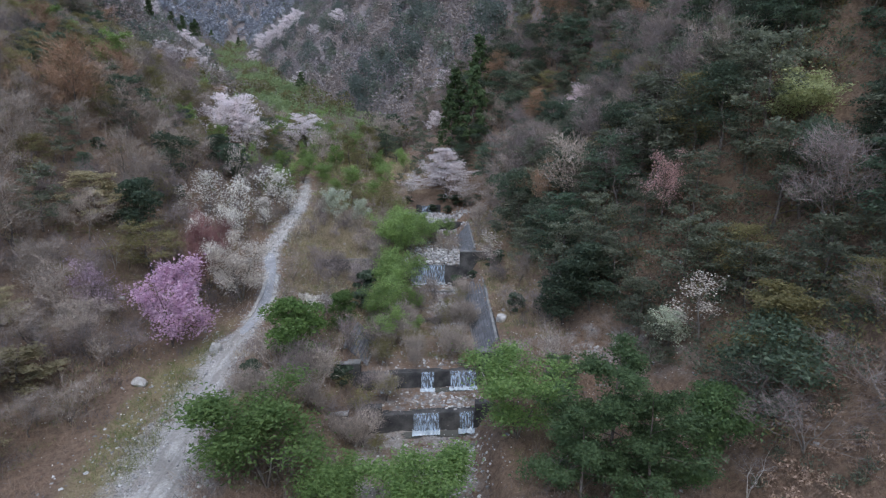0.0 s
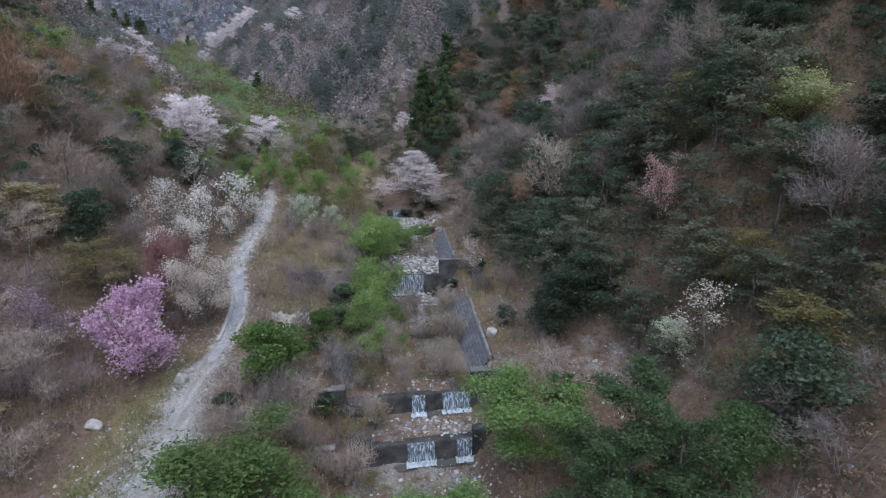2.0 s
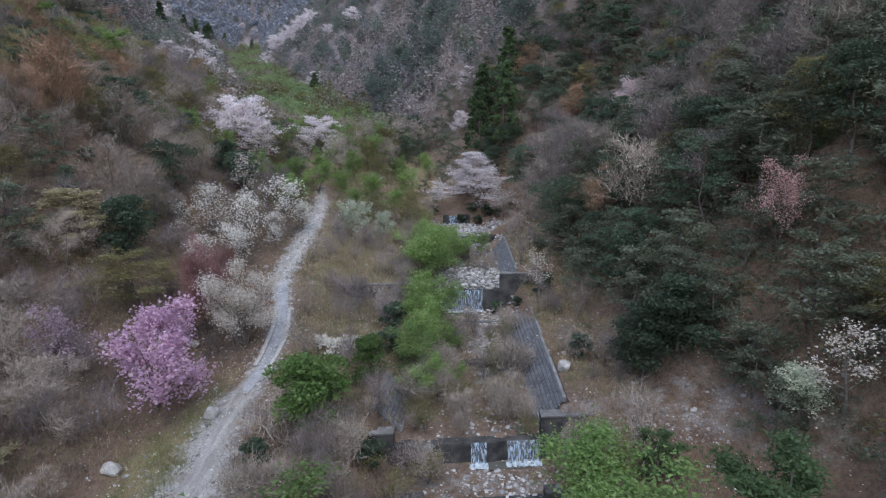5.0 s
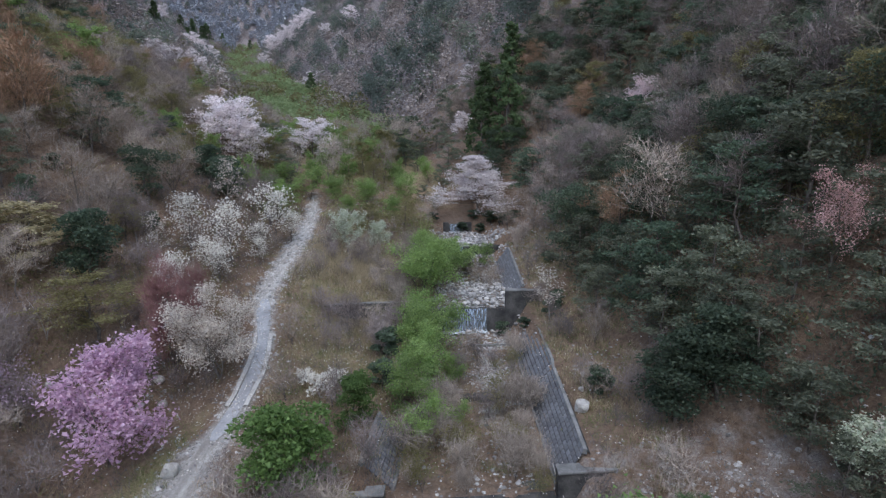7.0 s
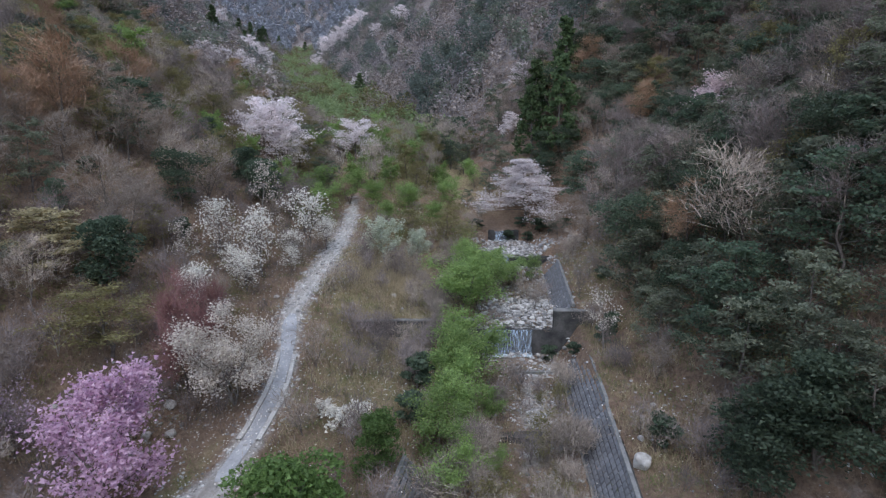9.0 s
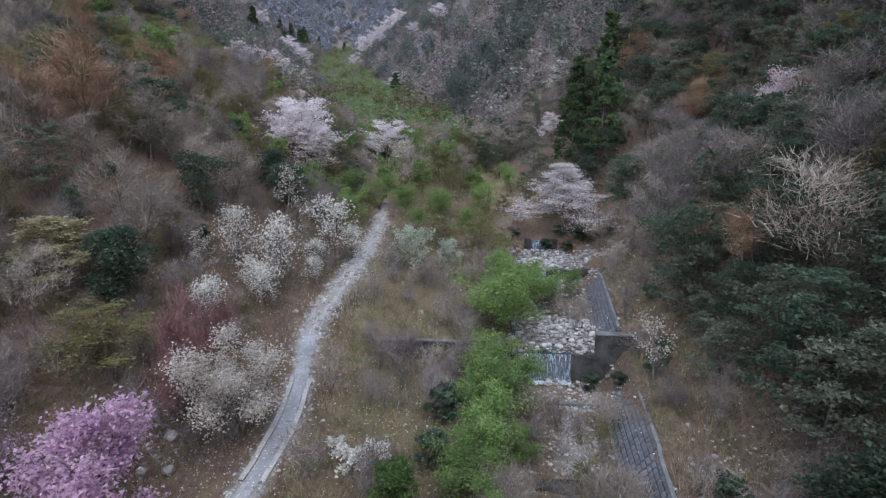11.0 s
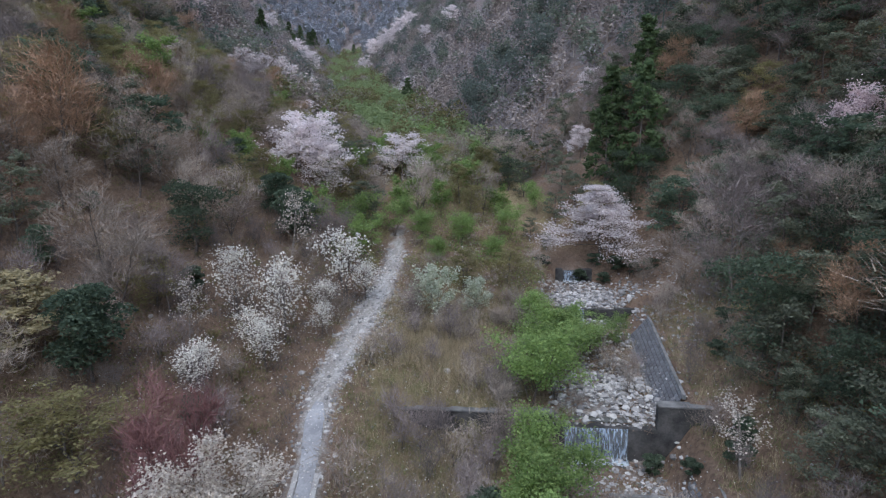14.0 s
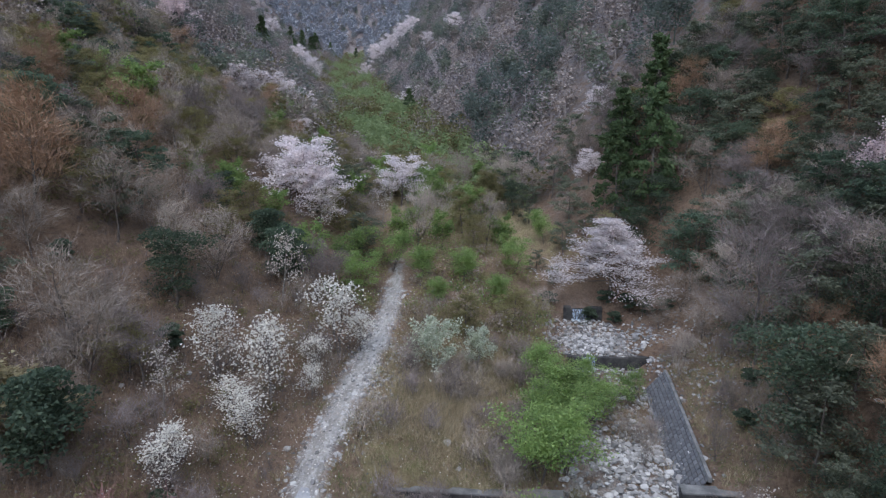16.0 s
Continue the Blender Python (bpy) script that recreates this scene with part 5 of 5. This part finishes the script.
def rubble(x, y):
    bed = ((x > bed_left(y) + 0.2) & (x < bed_right(y) - 0.2)) * np.where(y < 82, 0.13, 0.26)
    p = pile(x, y, 0.5, 93.5, 3.5, 6) + pile(x, y, -2.0, 115, 5.5, 4.5) + pile(x, y, 1.8, 43.5, 2.2, 4) + pile(x, y, 0.5, 75, 2.5, 5) + pile(x, y, 2.0, 82.5, 1.8, 1.4) + 0.9 * pile(x, y, 0.5, 50.6, 3.5, 1.8) + 0.5 * pile(x, y, 1.0, 60, 2.5, 5)
    road = 0.5 * near_line(x, y, 2.9) * (y < 58) + 0.5 * pile(x, y, -23.5, 40, 3.0, 7) + 1.0 * pile(x, y, -25.0, 95, 1.7, 7) + 0.4 * pile(x, y, 16, 53, 7, 3) + 0.5 * pile(x, y, 10.7, 68, 1.8, 2.4) + 0.35 * pile(x, y, 9, 108, 4, 8) + 0.35 * near_line(x, y, 1.7) * (y > 58) * (y < 116)
    foot = 0.5 * pile(x, y, -30.5, 60, 2.5, 7) + 0.25 * pile(x, y, -33, 66, 2.5, 5)
    return np.clip(np.maximum(bed, p) + road + foot + 0.012, 0, 1)


c = scatter(rng, 20000, -45, 26, 32, 124, rubble)
c[:, 2] += np.where((c[:, 1] > 85) & (c[:, 0] > -8) & (c[:, 0] < 5), rng.uniform(-0.05, 0.3, len(c)), 0.0)
v, f = stones(rng, c, np.minimum(rng.lognormal(-2.3, 0.65, len(c)), 0.3) * np.where((c[:, 1] > 85) & (c[:, 0] > -8) & (c[:, 0] < 5), 1.35, 1.0) * np.where(c[:, 1] < 58, np.where(c[:, 0] > -6, 0.8, 0.55), np.where(c[:, 1] < 80, 0.75, 1.0)), 0.9)
stuff("rubble", v, f, stone_pale, "pale grey angular stones and gravel", "stones")
c = scatter(rng, 9000, -55, 24, 34, 122, lambda x, y: np.clip(0.10 + pile(x, y, -33, 90, 9, 18) + pile(x, y, -24, 63, 4, 5) + 0.3 * pile(x, y, 21, 50, 5, 5) + 0.5 * pile(x, y, -15, 70, 7, 9), 0, 1))
c[:, 2] += rng.uniform(0.05, 0.7, len(c))
v, f = flakes(rng, c, 0.13, 0.8)
stuff("fallen_petals", v, f, petal_white, "white fallen petals scattered over the ground", "petals")


# boulders that stand out
def boulder(x, y, size, seed, label, tall=0.75):
    rng = np.random.default_rng(seed)
    bm = bmesh.new()
    bmesh.ops.create_icosphere(bm, subdivisions=3, radius=1.0)
    cuts = unit(rng.normal(size=(9, 3)))
    for q in bm.verts:
        p = np.array(q.co)
        for d in cuts:
            over = p @ d - 0.72
            if over > 0:
                p = p - d * over * 0.9
        p = p * (1 + 0.05 * noise.noise(Vector(p) * 3 + Vector((seed, 0, 0))))
        q.co = Vector(p * [1.0, 0.8, tall])
    bmesh.ops.scale(bm, vec=(size, size, size), verts=bm.verts)
    ob = part("boulder", bm, boulder_rock)
    ob.location = (x, y, float(ground_z(x, y)) + size * tall * 0.45)
    ob.rotation_euler = (0, 0, seed * 1.3)
    return tagged(ob, label, "boulder")


boulder(-23.6, 53.3, 0.75, 1, "pale cracked boulder on the road verge", 0.9)
boulder(-27.8, 46.6, 0.85, 2, "pale flat-topped boulder on the grassy verge", 0.6)
boulder(7.2, 61.8, 0.85, 3, "large white boulder above the block revetment")
boulder(-16.6, 89.5, 0.5, 4, "pale boulder on dry grass beside the dam")
boulder(-29.5, 84.0, 0.35, 5, "small white boulder beside the road")
for k in range(9):
    rng2 = np.random.default_rng(90 + k)
    boulder(-32.0 + rng2.normal() * 2.0, 62.5 + rng2.normal() * 2.5, rng2.uniform(0.3, 0.7), 20 + k, "grey boulder at the foot of the slope")
for k in range(6):
    rng2 = np.random.default_rng(120 + k)
    boulder(10.6 + rng2.normal() * 1.1, 68.3 + rng2.normal() * 1.3, rng2.uniform(0.25, 0.45), 40 + k, "pale stone on the bare reddish bank")


# ---- far woods ----
def wood_mass(rng, places, h, blobs, size, mat, name, label, twiggy):
    """Woods too far and many to count: crowns of leaves or twigs, each over its own stem."""
    n = len(places)
    tall = h * rng.uniform(0.7, 1.25, n)
    per = blobs
    i = np.repeat(np.arange(n), per)
    d = unit(rng.normal(size=(n * per, 3))) * rng.uniform(0.35, 1.0, (n * per, 1)) ** 0.6
    p = places[i] + np.stack([d[:, 0] * tall[i] * 0.36, d[:, 1] * tall[i] * 0.36, tall[i] * (0.6 + 0.4 * d[:, 2])], 1)
    if twiggy:
        k = rng.random(len(p)) < 0.4
        v, f = slivers(rng, p[k], d[k] + [0, 0, 0.6], size * 2.4, size * 0.14 * np.clip(p[k, 1:2] / 200, 1, 3))
        q = p + rng.normal(size=p.shape) * 0.6
        v2, f2 = flakes(rng, q, size * 1.05, 0.65, three=True)
        v, f = np.concatenate([v, v2]), np.concatenate([f, f2 + len(v)])
    else:
        v, f = flakes(rng, p, size * 1.6, 0.7, three=True)
    side = np.array([[0.16, 0, 0], [-0.16, 0, 0]])
    st = np.stack([places + side[0], places + side[1], places + np.stack([np.zeros(n), np.zeros(n), tall * 0.8], 1)], 1).reshape(-1, 3)
    f = np.concatenate([f, np.arange(3 * n).reshape(n, 3) + len(v)])
    return stuff(name, np.concatenate([v, st]), f, mat, label, "woods")


rng = np.random.default_rng(21)
def on_slope(x, y):
    out = np.maximum(foot_left(y) - x, x - foot_right(y))
    edge = 7 + 5 * np.sin(0.045 * y + 0.02 * x) + 4 * np.sin(0.11 * y + 1.0)
    edge = np.where(x > foot_right(y), 1.0, edge)
    return ((out > edge) | (y > 790)) * ((y > 165) | (x > foot_right(y) + 48) | (x < foot_left(y) - 60)) * np.clip((200 / np.maximum(y, 150)) ** 1.3, 0.13, 1)
def beyond_left(x, y):
    return on_slope(x, y) * (x > foot_left(y) - 115) * (x < foot_right(y) + 120)
def valley_floor(x, y):
    """Young green woods: thick along the floor, thinning up both slopes in ragged tongues."""
    out = np.maximum(foot_left(y) - x, x - foot_right(y))
    ragged = 10 * np.sin(0.045 * y + 0.02 * x) + 7 * np.sin(0.11 * y + 1.0) + 6
    return (1 - smooth(0, np.where(x > foot_right(y), 4, 26 + ragged), out)) * smooth(146, 160, y) * (1 - smooth(730, 790, y)) * np.clip((260 / np.maximum(y, 150)) ** 1.1, 0.2, 1)


# haze over the valley head comes only from this blue-grey colour
wood_mass(rng, scatter(rng, 5200, -640, 0, 600, 1290, lambda x, y: smooth(600, 760, y) * (np.maximum(foot_left(y) - x, x - foot_right(y)) > 1.0 - 9 * smooth(770, 800, y))), 13.0, 60, 1.2, twig_haze_blue, "distant_woods", "leafless woods closing the head of the valley, blue-grey haze in their colour", False)
def stands(rng, step, x0, x1, y0, y1, weight):
    """Places about one step apart, kept where weight allows."""
    x, y = np.meshgrid(np.arange(x0, x1, step), np.arange(y0, y1, step))
    x, y = x.ravel() + rng.uniform(-0.4, 0.4, x.size) * step, y.ravel() + rng.uniform(-0.4, 0.4, x.size) * step
    k = rng.random(x.size) < weight(x, y)
    return np.stack([x[k], y[k], ground_z(x[k], y[k])], 1)


far = stands(rng, 5.6, -520, 180, 60, 1250, lambda x, y: np.minimum(1, 1.15 * beyond_left(x, y)))
fx, fy = far[:, 0], far[:, 1]
patch = np.sin(0.06 * fx + 0.03 * fy) * np.sin(0.047 * fy - 0.02 * fx + 1.0) + 0.6 * np.sin(0.11 * fx - 0.05 * fy + 2.0) + rng.normal(size=len(far)) * 0.8 + np.where(fx > foot_right(fy), 0.1 * (1 - smooth(190, 330, fy)), -0.35)
# the colours of these far woods have distance haze painted in
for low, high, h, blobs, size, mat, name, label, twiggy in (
        (-9, -0.55, 9.0, 150, 0.62, twig_far_haze, "brown_woods", "brown leafless woods on the far slopes, colour greyed for haze", True),
        (-0.55, 0.22, 9.5, 150, 0.62, twig_haze_mauve, "bare_woods", "grey-mauve leafless woods on the far slopes, with haze in the colour", True),
        (0.22, 0.75, 9.0, 340, 0.42, leaf_far_haze, "evergreen_woods", "evergreen woods on the far slopes, greyed by haze in their colour", False),
        (0.75, 9, 10.5, 400, 0.42, leaf_haze_dark, "dark_woods", "dark evergreen woods on the far slopes, lifted by haze in their colour", False)):
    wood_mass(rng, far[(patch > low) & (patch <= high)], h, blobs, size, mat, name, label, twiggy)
floor_wood = scatter(rng, 2300, -320, 20, 146, 790, valley_floor)
tint = np.sin(0.13 * floor_wood[:, 0] + 0.05 * floor_wood[:, 1]) * np.sin(0.06 * floor_wood[:, 1] + 1.0) + rng.normal(size=len(floor_wood)) * 0.5
tint = tint - 0.9 * (np.abs(floor_wood[:, 0] - 0.5 * (foot_left(floor_wood[:, 1]) + foot_right(floor_wood[:, 1]))) > 0.5 * (foot_right(floor_wood[:, 1]) - foot_left(floor_wood[:, 1])))
# green of the far floor is already paled for haze
wood_mass(rng, floor_wood[tint > -0.55], 6.0, 75, 0.5, leaf_haze_lime, "green_woods", "green young-leaved woods on the far valley floor, paled by haze in their colour", False)
wood_mass(rng, floor_wood[(tint <= -0.55) & (tint > -1.0)], 7.5, 90, 0.5, twig_olive, "olive_woods", "olive young-leaved woods at the edge of the valley floor", False)
wood_mass(rng, floor_wood[tint <= -1.0], 7.0, 90, 0.5, twig_far_haze, "budding_woods", "brown budding woods at the edge of the valley floor, colour greyed for haze", True)
